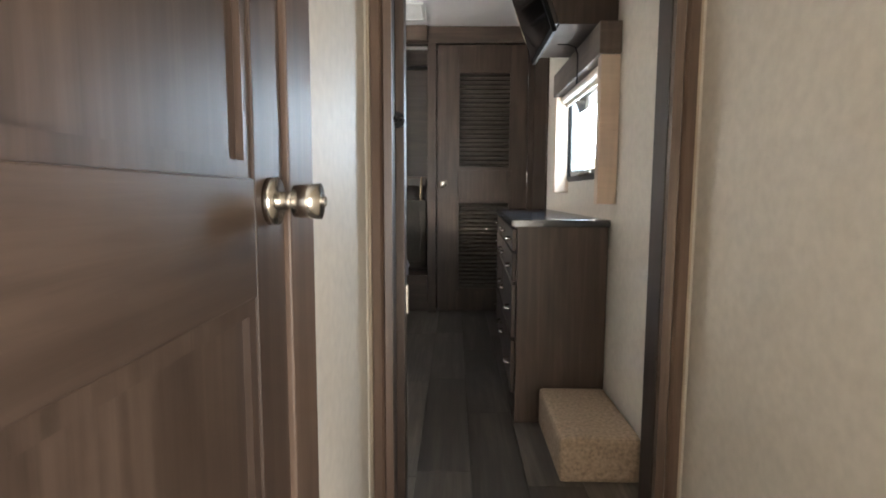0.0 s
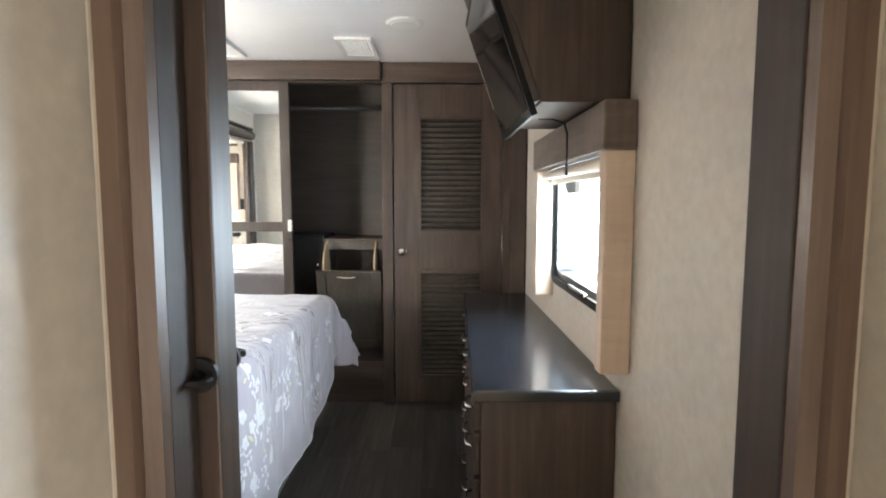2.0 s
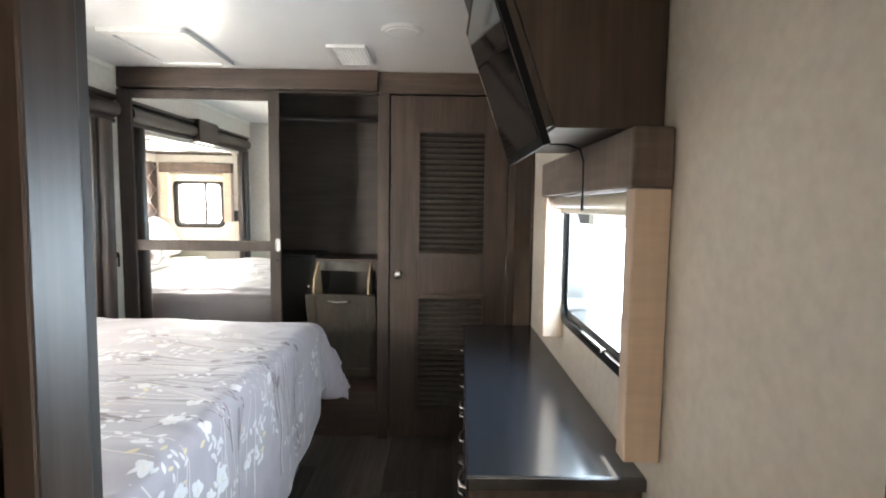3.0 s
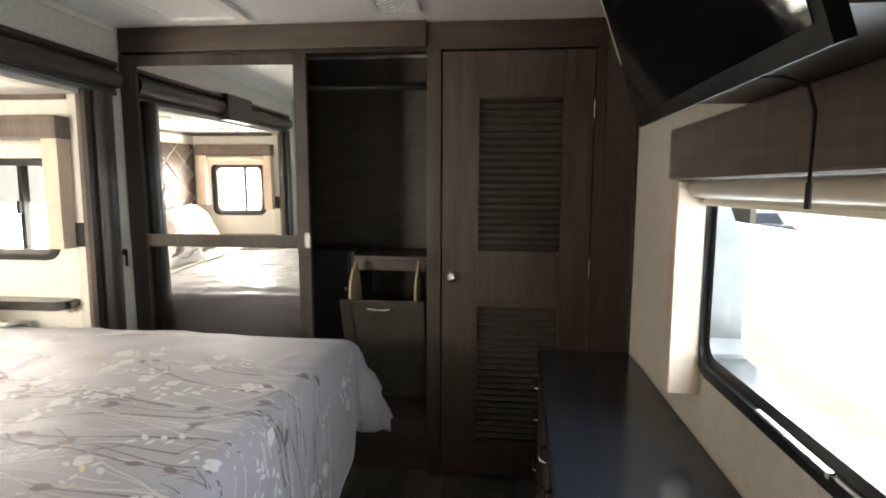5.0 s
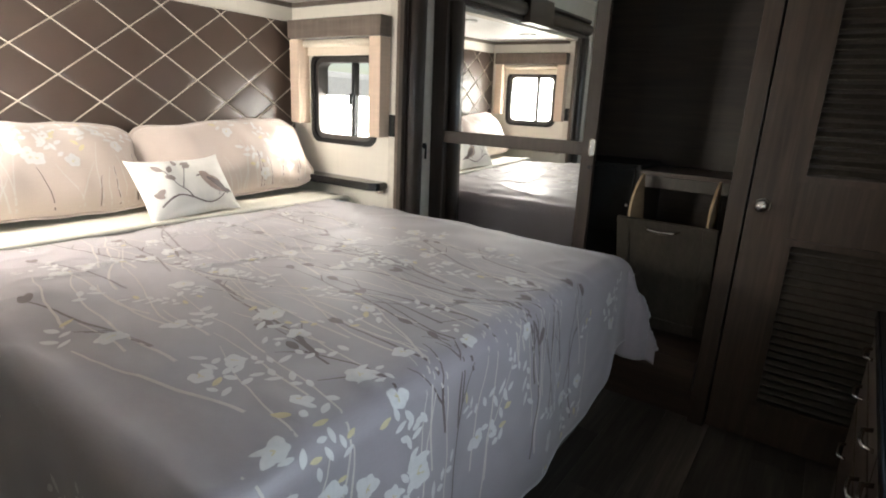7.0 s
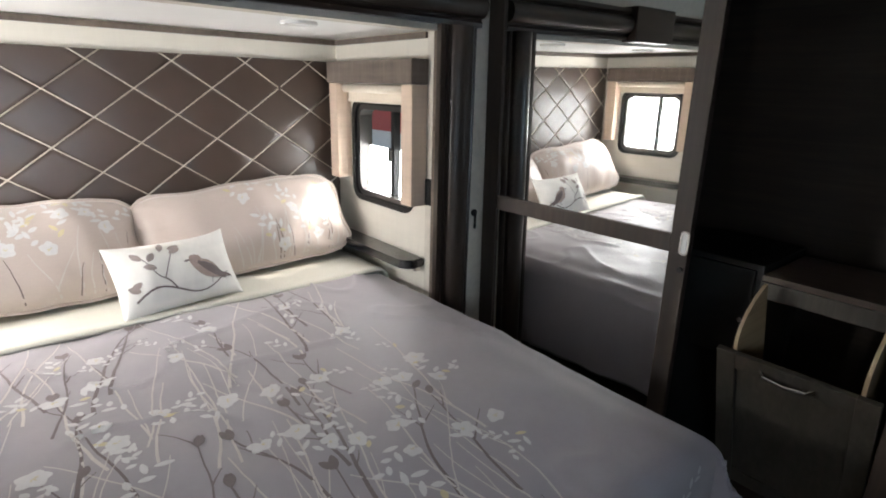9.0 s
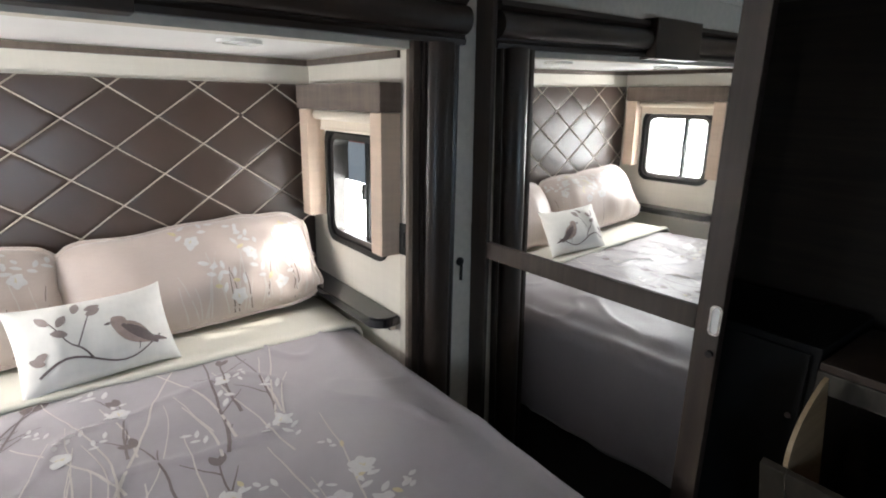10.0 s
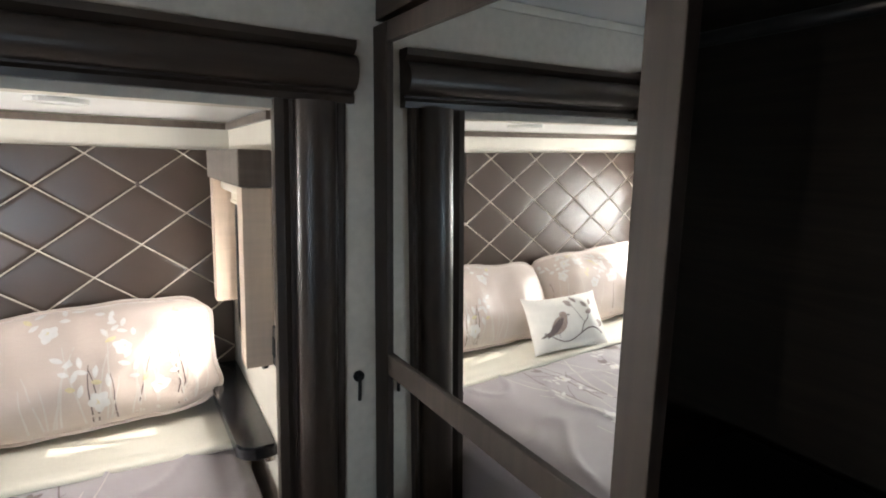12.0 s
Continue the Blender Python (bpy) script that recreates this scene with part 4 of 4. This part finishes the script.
def sheet_mesh(f, us, vs, thick=0.0):
    bm = bmesh.new()
    top = [[bm.verts.new(f(u, v)) for v in vs] for u in us]
    for i in range(len(us) - 1):
        for j in range(len(vs) - 1):
            bm.faces.new((top[i][j], top[i + 1][j], top[i + 1][j + 1], top[i][j + 1]))
    if thick:
        low = [[bm.verts.new(f(u, v) - normal_of(f, u, v) * thick) for v in vs] for u in us]
        nu, nv = len(us), len(vs)
        for i in range(nu - 1):
            for j in range(nv - 1):
                bm.faces.new((low[i][j + 1], low[i + 1][j + 1], low[i + 1][j], low[i][j]))
        rim = [(i, 0) for i in range(nu)] + [(nu - 1, j) for j in range(1, nv)] + [(i, nv - 1) for i in range(nu - 2, -1, -1)] + [(0, j) for j in range(nv - 2, 0, -1)]
        for (a, b), (c, d) in zip(rim, rim[1:] + rim[:1]):
            bm.faces.new((top[a][b], top[c][d], low[c][d], low[a][b]))
    return bm


class Print:
    """Printed motifs laid a hair above a cloth surface f(u, v)."""
    def __init__(self, f, lift, inside):
        self.f, self.lift, self.inside = f, lift, inside
        self.bms = {}

    def vert(self, bm, u, v, k=0):
        return bm.verts.new(self.f(u, v) + normal_of(self.f, u, v) * (self.lift + k * 0.0003))

    def bm(self, key):
        return self.bms.setdefault(key, bmesh.new())

    def leaf(self, key, u, v, ang, length, width, k=0):
        c, s = math.cos(ang), math.sin(ang)
        n = 5
        if not (self.inside(u, v) and self.inside(u + c * length, v + s * length)):
            return
        bm = self.bm(key)
        mid, lf, rt = [], [], []
        for i in range(n + 1):
            t = i / n
            w = width * math.sin(math.pi * min(1, t * 0.9 + 0.06)) ** 0.8 * 0.5
            pu, pv = u + c * length * t, v + s * length * t
            mid.append(self.vert(bm, pu, pv, k + 0.5))
            lf.append(self.vert(bm, pu - s * w, pv + c * w, k))
            rt.append(self.vert(bm, pu + s * w, pv - c * w, k))
        for i in range(n):
            bm.faces.new((lf[i], mid[i], mid[i + 1], lf[i + 1]))
            bm.faces.new((mid[i], rt[i], rt[i + 1], mid[i + 1]))

    def stem(self, key, pts, w0, w1, k=0):
        pts = [p for p in pts if self.inside(*p)]
        if len(pts) < 2:
            return
        bm = self.bm(key)
        prev = None
        for i, (u, v) in enumerate(pts):
            a, b = pts[max(0, i - 1)], pts[min(len(pts) - 1, i + 1)]
            d = Vector((b[0] - a[0], b[1] - a[1]))
            d = d.normalized() if d.length else Vector((1, 0))
            w = (w0 + (w1 - w0) * i / (len(pts) - 1)) / 2
            cur = (self.vert(bm, u - d.y * w, v + d.x * w, k), self.vert(bm, u + d.y * w, v - d.x * w, k))
            if prev:
                bm.faces.new((prev[0], prev[1], cur[1], cur[0]))
            prev = cur

    def branch(self, rnd, key, u, v, ang, length, width, wander=0.35):
        pts = []
        n = max(6, int(length / 0.035))
        for i in range(n):
            pts.append((u, v))
            ang += rnd.uniform(-wander, wander) * 0.5
            u += math.cos(ang) * length / n
            v += math.sin(ang) * length / n
        self.stem(key, pts, width, width * 0.45)
        return pts, ang

    def flower(self, rnd, u, v, size, ang):
        for i in range(rnd.choice((4, 5, 5))):
            a = ang + i * 1.25 + rnd.uniform(-0.2, 0.2)
            self.leaf("petal", u, v, a, size * rnd.uniform(0.75, 1.15), size * 0.95, 2 + i * 0.3)
        for i in range(3):
            self.leaf("yellow", u, v, rnd.uniform(0, 6.28), size * 0.32, size * 0.1, 6)

    def sprig(self, rnd, u, v, ang, scale=1.0):
        for i in range(rnd.randint(3, 6)):
            s = 1 if i % 2 else -1
            t = 0.03 * i * scale
            self.leaf(rnd.choice(("petal",) * 11 + ("yellow",)), u + math.cos(ang) * t, v + math.sin(ang) * t, ang + s * rnd.uniform(0.5, 1.0), 0.045 * scale * rnd.uniform(0.7, 1.2), 0.02 * scale, 1.5)

    def done(self, parent, names):
        for key, (name, mat, label) in names.items():
            if key in self.bms:
                part(name, self.bms[key], mat, parent, label, smooth=True, kind="stuff")


PRINTS = {"petal": ("petal_print", M_PETAL, "white magnolia petals printed on the satin"),
          "yellow": ("bud_print", M_YELLOW, "pale yellow buds printed on the satin"),
          "twig": ("twig_print", M_TWIG, "brown twigs printed on the satin"),
          "pale": ("stem_print", M_PALE, "pale stems printed on the satin")}


def build_bed():
    T = thing("bed", ((BX0 + BX1) / 2, 2.27, 0), "king bed with a dark brown base against the headboard", "bed")
    part("base", B(BX0, BX1 - 0.10, BY0 + 0.05, BY1 - 0.05, 0.0, 0.48, bevel=0.01), M_BEDBASE, T)
    part("mattress", B(BX0, BX1 - 0.03, BY0 + 0.03, BY1 - 0.03, 0.48, 0.775, bevel=0.05), M_SHEET, T, "ivory mattress", True)
    # folded sheet across the head
    def sheet(u, v):
        x = BX0 + 0.02 + u
        n = 0.006 * noise.noise(Vector((u * 5, v * 3, 7)))
        hw = (BY1 - BY0) / 2 - 0.04
        d = max(0, abs(v) - hw)
        o, z = over(d, 0.05)
        sg = 1 if v > 0 else -1
        edge = 0.010 * smooth(0.42, 0.455, u) * (1 - smooth(0.455, 0.48, u))
        return Vector((x, 2.27 + sg * (min(abs(v), hw) + min(o, 0.06)), BT + 0.012 - z + n + edge))
    solid("folded_sheet", sheet_mesh(sheet, [0.475 * i / 16 for i in range(17)], [-1.0 + 2.0 * i / 50 for i in range(51)], 0.012), M_SHEET,
          "ivory sheet folded back across the bed", "sheet", smooth=True)
    # comforter
    W, U = 1.34, 2.145
    us = [U * i / 140 for i in range(141)]
    vs = [-W + 2 * W * i / 180 for i in range(181)]
    me = mesh_of("comforter", sheet_mesh(quilt_at, us, vs, 0.018), M_QUILT, True)
    Q = new("comforter", me)
    tagged(Q, "taupe satin comforter printed with white magnolias, creased", "comforter")
    rnd = random.Random(5)
    pr = Print(quilt_at, 0.0012, lambda u, v: 0.01 < u < U - 0.01 and abs(v) < W - 0.01)
    # branches run lengthwise through the middle; both long edges stay plain
    for k in range(95):
        v, u = rnd.uniform(-0.80, 0.50), rnd.uniform(0.45, U - 0.02)
        pr.branch(rnd, "pale", u, v, math.pi + rnd.uniform(-0.28, 0.28), rnd.uniform(0.25, 0.8), rnd.uniform(0.004, 0.009), 0.26)
    for k in range(40):
        v, u = rnd.uniform(-0.72, 0.45), rnd.uniform(0.45, U - 0.02)
        pts, a = pr.branch(rnd, "twig", u, v, math.pi + rnd.uniform(-0.25, 0.25), rnd.uniform(0.25, 0.6), rnd.uniform(0.006, 0.011), 0.26)
        for q in range(2):
            p = pts[rnd.randrange(2, len(pts))]
            pr.branch(rnd, "twig", *p, a + rnd.choice((-0.5, 0.5)), rnd.uniform(0.06, 0.16), 0.005)
            pr.leaf("twig", *pts[-1], a + rnd.uniform(-0.6, 0.6), 0.045, 0.022, 1)
    foot = [(1.01, -0.74), (1.29, -0.63), (1.30, -0.71), (1.29, -0.47), (1.52, -0.38), (1.52, -0.51), (1.61, -0.49), (1.58, -0.22), (1.64, 0.02),
            (1.16, -0.44), (0.81, -0.47), (0.45, -0.57), (0.48, -0.41), (1.50, -0.64), (1.58, -0.75), (1.73, -0.68), (1.69, -0.78), (1.21, 0.22),
            (1.07, 0.08), (0.99, 0.04), (1.30, -0.26), (1.44, 0.24), (0.77, 0.06)]
    head = [(0.91, 0.33), (0.68, -0.33), (0.49, -0.65), (1.05, -0.62), (0.28, -0.29), (0.45, -0.31), (0.69, -0.20), (0.28, 0.04), (0.26, 0.33),
            (0.78, 0.20), (0.74, -0.05), (0.56, 0.40), (0.85, 0.49), (0.99, 0.48), (0.93, 0.39), (1.11, 0.25), (1.22, 0.37), (1.23, 0.47), (1.10, 0.14), (0.77, -0.31), (0.98, -0.05), (0.42, -0.10)]
    hem = [(rnd.uniform(1.72, U - 0.06), rnd.uniform(-0.85, 0.70)) for _ in range(16)]
    side = [(rnd.uniform(0.5, 1.9), rnd.uniform(-1.28, -1.0)) for _ in range(8)]
    for u, v in foot + head + hem + side:
        pr.flower(rnd, u, v, rnd.uniform(0.025, 0.037), rnd.uniform(0, 6.28))
        for q in range(rnd.randint(1, 2)):
            pr.sprig(rnd, u + rnd.uniform(-0.10, 0.10), v + rnd.uniform(-0.08, 0.08), rnd.uniform(0, 6.28), rnd.uniform(0.55, 0.85))
    for k in range(34):
        pr.sprig(rnd, rnd.uniform(0.1, U - 0.06), rnd.uniform(-0.80, 0.50), math.pi + rnd.uniform(-1.2, 1.2), rnd.uniform(0.55, 0.85))
    pr.done(Q, PRINTS)


def pillow_surface(m, length, height, puff, side, seed, soft=1.0):
    """Stuffed cushion in local metres: s along, t up, bulging to +-n; corners drawn out, edges pinched."""
    def f(s, t):
        a, b = s / (length / 2), t / (height / 2)
        body = (max(0, 1 - abs(a) ** 3.0) * max(0, 1 - abs(b) ** 2.3)) ** 0.72
        wr = noise.noise(Vector((s * 5 + seed, t * 7, side))) * 0.030 * body * (0.3 + soft) + noise.noise(Vector((s * 14 + seed, t * 4, side * 2))) * 0.012 * body
        wr += soft * 0.024 * abs(noise.noise(Vector((s * 3, t * 26 + seed, 5)))) * smooth(0.55, 0.9, abs(a)) * body ** 0.5
        wr += soft * 0.020 * abs(noise.noise(Vector((s * 22 + seed, t * 3, 8)))) * smooth(0.45, 0.9, abs(b)) * body ** 0.5
        pin = 1 - 0.09 * (1 - a ** 4) * abs(b) ** 2
        pin2 = 1 - 0.05 * (1 - b * b) * abs(a) ** 2
        sag = 0.02 * noise.noise(Vector((s * 2.5 + seed, 0.3, 0)))
        q = max(abs(a), abs(b))
        if q > 1e-6:
            k = 1 - soft * (1 - q / ((abs(a) ** 9 + abs(b) ** 9) ** (1 / 9)))
            s, t = s * (1 - (1 - k) * abs(b)), t * (1 - (1 - k) * abs(a) * 1.6)
        t = t * (1 - soft * (0.06 * abs(a) ** 3 + 0.20 * abs(a) ** 8)) + soft * 0.016 * noise.noise(Vector((s * 7 + seed, 1.0, b))) * abs(b) ** 3
        s = s * (1 - soft * 0.07 * abs(b) ** 5) + soft * 0.014 * noise.noise(Vector((t * 11, seed, a))) * abs(a) ** 3
        return m @ Vector((s * pin2, side * (puff * body + wr * 0.9 + 0.002), t * pin + sag * (0.5 + b / 2)))
    return f


def build_pillow(name, m, length, height, puff, mat, label, category, group, seed, decorate, soft=1.0):
    n1, n2 = 44, 26
    ss = [-length / 2 + length * i / n1 for i in range(n1 + 1)]
    tt = [-height / 2 + height * i / n2 for i in range(n2 + 1)]
    f, g = pillow_surface(m, length, height, puff, -1, seed, soft), pillow_surface(m, length, height, puff, 1, seed, soft)
    bm = bmesh.new()
    A = [[bm.verts.new(f(s, t)) for t in tt] for s in ss]
    Bk = [[bm.verts.new(g(s, t)) for t in tt] for s in ss]
    for i in range(n1):
        for j in range(n2):
            bm.faces.new((A[i][j], A[i + 1][j], A[i + 1][j + 1], A[i][j + 1]))
            bm.faces.new((Bk[i][j + 1], Bk[i + 1][j + 1], Bk[i + 1][j], Bk[i][j]))
    rim = [(i, 0) for i in range(n1 + 1)] + [(n1, j) for j in range(1, n2 + 1)] + [(i, n2) for i in range(n1 - 1, -1, -1)] + [(0, j) for j in range(n2 - 1, 0, -1)]
    for (a, b), (c, d) in zip(rim, rim[1:] + rim[:1]):
        bm.faces.new((A[a][b], A[c][d], Bk[c][d], Bk[a][b]))
    me = mesh_of(name, bm, mat, True)
    ob = new(name, me)
    tagged(ob, label, category, group)
    if soft:
        # flat hemmed border of the pillowcase, a little wavy
        bm = bmesh.new()
        out = lambda h, i, j: h(ss[i] * 1.036 if i in (0, n1) else ss[i], tt[j] * 1.07 if j in (0, n2) else tt[j])
        quads = [[bm.verts.new(p) for p in (f(ss[i], tt[j]), out(f, i, j), out(g, i, j), g(ss[i], tt[j]))] for i, j in rim]
        for a, b in zip(quads, quads[1:] + quads[:1]):
            for k in range(3):
                bm.faces.new((a[k], a[k + 1], b[k + 1], b[k]))
        part("border", bm, mat, ob, "flat hemmed border", True)
    lim_s, lim_t = length / 2 - 0.015, height / 2 - 0.012
    pr = Print(lambda u, v: f(u, v), 0.0012, lambda u, v: abs(u) < lim_s and abs(v) < lim_t)
    decorate(pr, ob)
    return ob


def build_pillows():
    def floral(seed):
        def deco(pr, ob):
            rnd = random.Random(seed)
            for k in range(22):
                pr.branch(rnd, "pale", rnd.uniform(-0.1, 0.42) if seed == 2 else rnd.uniform(-0.42, 0.42), -0.2, 1.57 + rnd.uniform(-0.2, 0.2), rnd.uniform(0.15, 0.34), 0.006, 0.25)
            for k in range(6):
                pr.branch(rnd, "twig", rnd.uniform(0.0, 0.42), -0.2, 1.57 + rnd.uniform(-0.2, 0.2), rnd.uniform(0.15, 0.3), 0.005, 0.25)
            spots = [(-0.02, 0.10), (0.28, -0.12), (0.10, -0.14), (0.34, 0.02), (0.18, 0.02)] if seed == 2 else [(rnd.uniform(-0.38, 0.38), rnd.uniform(-0.15, 0.15)) for _ in range(9)]
            for u, v in spots:
                pr.flower(rnd, u, v, 0.030, rnd.uniform(0, 6))
                pr.sprig(rnd, u + 0.03, v + 0.04, rnd.uniform(0.5, 2.5), 0.8)
                pr.sprig(rnd, u - 0.05, v + 0.02, rnd.uniform(0.5, 2.5), 0.8)
            pr.done(ob, PRINTS)
        return deco
    g = "bed pillows"
    # local x along the headboard, local -y faces the foot, leaning back
    def at(y, x, z, lean, roll=0, turn=0):
        return Matrix.Translation((x, y, z)) @ Matrix.Rotation(radians(90 + turn), 4, "Z") @ Matrix.Rotation(radians(-lean), 4, "X") @ Matrix.Rotation(radians(roll), 4, "Y")
    build_pillow("pillow", at(2.67, -2.615, 1.03, 32, -3.0, -2), 0.93, 0.43, 0.10, M_PILLOW, "taupe satin pillow with white magnolia print leaning on headboard", "pillow", g, 2.0, floral(2), 0.7)
    build_pillow("pillow", at(1.79, -2.615, 1.03, 32, 2.0, 3), 0.93, 0.43, 0.10, M_PILLOW, "taupe satin pillow with white leaf print leaning on headboard", "pillow", g, 9.0, floral(7), 0.7)
    def bird(pr, ob):
        rnd = random.Random(3)
        pts = [(-0.17 + 0.34 * i / 14, -0.085 + 0.03 * math.sin(i * 0.5) + 0.02 * (i / 14)) for i in range(15)]
        pr.stem("twig", pts, 0.008, 0.004)
        up = [(-0.03 - 0.09 * i / 8, -0.07 + 0.13 * i / 8 + 0.01 * math.sin(i)) for i in range(9)]
        pr.stem("twig", up, 0.006, 0.003)
        pr.stem("twig", [(-0.06 + 0.05 * i / 5, -0.02 + 0.10 * i / 5) for i in range(6)], 0.004, 0.003)
        for u, v, a in ((-0.12, 0.06, 2.2), (-0.10, 0.05, 0.9), (-0.05, 0.085, 1.2), (-0.02, 0.07, 0.4), (-0.08, 0.02, 2.8), (-0.14, -0.02, 3.6), (-0.15, -0.05, 2.6), (0.0, 0.09, 1.9), (-0.02, 0.09, 0.2)):
            pr.leaf("leafp", u, v, a, 0.042, 0.024, 2)
        # bird: overlapping rounded strokes for body, wing, head, tail and beak
        pr.leaf("bird", 0.135, -0.058, 2.45, 0.125, 0.066, 2)
        pr.leaf("bird", 0.072, 0.002, 2.25, 0.050, 0.046, 3)
        pr.leaf("birdwing", 0.062, 0.012, -0.72, 0.125, 0.034, 4)
        pr.leaf("birdwing", 0.125, -0.045, -0.35, 0.065, 0.015, 4)
        pr.leaf("birdwing", 0.036, 0.026, 3.3, 0.020, 0.008, 4)
        pr.stem("birdwing", [(0.10, -0.055), (0.097, -0.066), (0.094, -0.078)], 0.003, 0.002, 4)
        pr.done(ob, {"twig": ("twig_print", M_TWIG, "brown branch printed on the canvas"), "leafp": ("leaf_print", M_PALE_LEAF, "taupe leaves printed on the canvas"),
                     "bird": ("bird_print", M_BIRD, "brown songbird printed on the canvas"), "birdwing": ("wing_print", M_TWIG, "darker wing printed on the canvas")})
    build_pillow("throw_cushion", at(2.30, -2.385, 0.945, 31, -1.5, 7), 0.435, 0.28, 0.066, M_CUSH, "white canvas throw cushion printed with a songbird on a branch", "cushion", "", 4.0, bird, 0.0)


M_PALE_LEAF = cloth("taupe_leaf_print", (0.30, 0.24, 0.22), 0.15, 0.8)


# ---- outside ----
def build_outside():
    solid("ground", B(-160, 160, -160, 160, -1.16, -1.10), M_GRAVEL, "pale gravel lot outside the windows", "ground", kind="structure")
    T = thing("parked_trailer", (-11.7, 9.0, -1.1), "red and white trailer parked outside the bed window", "trailer")
    part("body", B(-14.5, -8.9, 8.2, 10.6, -0.65, 1.9, bevel=0.12), M_WHITE, T)
    part("stripe", B(-14.52, -8.88, 8.17, 8.19, 0.75, 1.5, bevel=0.005), M_RED, T, "broad red stripe")
    for x in (-12.2, -11.3):
        W = part("wheel", cyl(bmesh.new(), (x, 8.15, -0.78), (x, 8.42, -0.78), 0.34, None, 28), M_TYRE, T)
        part("rim", cyl(bmesh.new(), (x, 8.13, -0.78), (x, 8.2, -0.78), 0.19, None, 20), M_CHROME, W)
    T = thing("parked_car", (9.5, 6.2, -1.1), "blue-grey car parked on the gravel lot", "car")
    prof = [(3.9, -0.75), (3.9, -0.25), (4.3, -0.05), (5.0, 0.0), (5.6, 0.42), (7.0, 0.44), (7.7, 0.05), (8.2, -0.02), (8.3, -0.3), (8.3, -0.75)]
    part("body", prism(bmesh.new(), prof, "x", 8.6, 10.3), M_CARPAINT, T)
    part("window", prism(bmesh.new(), [(5.2, 0.03), (5.68, 0.37), (6.92, 0.39), (7.5, 0.06)], "x", 8.585, 8.598), M_SCREEN, T)
    for y in (4.75, 7.4):
        W = part("wheel", cyl(bmesh.new(), (8.55, y, -0.78), (8.8, y, -0.78), 0.32, None, 28), M_TYRE, T)
        part("rim", cyl(bmesh.new(), (8.53, y, -0.78), (8.6, y, -0.78), 0.2, None, 20), M_CHROME, W)
    T.location = (11.2, 26.5, -1.1)


# ---- floor planks ----
def build_planks():
    floor = bpy.data.objects["floor"]
    rnd = random.Random(11)
    w, L = 0.184, 0.92
    cache = {}
    x = WX - 0.004
    k = 0
    while x > SX:
        xa = max(SX + 0.002, x - w)
        y = 0.56 - rnd.uniform(0, L)
        while y < 3.66:
            a, b = max(0.56, y), min(3.66, y + L)
            if b - a > 0.02:
                key = (round(x - xa, 3), round(b - a, 3))
                if key not in cache:
                    hx, hy = key[0] / 2 - 0.0008, key[1] / 2 - 0.0008
                    cache[key] = mesh_of("plank", B(-hx, hx, -hy, hy, -0.005, 0.0, bevel=0.0006), M_PLANK)
                p = new("plank", cache[key])
                p.parent = floor
                p.location = ((x + xa) / 2, (a + b) / 2, 0.0)
            y += L
        x -= w
        k += 1


build_structure()
build_doorway()
build_bathroom_door()
build_windows()
build_fascia()
build_mirror_door()
build_closet()
build_louvre_door()
build_dresser()
build_overhead()
build_ceiling_fittings()
build_headboard()
build_alcove_fittings()
build_bed()
build_pillows()
build_outside()
build_planks()
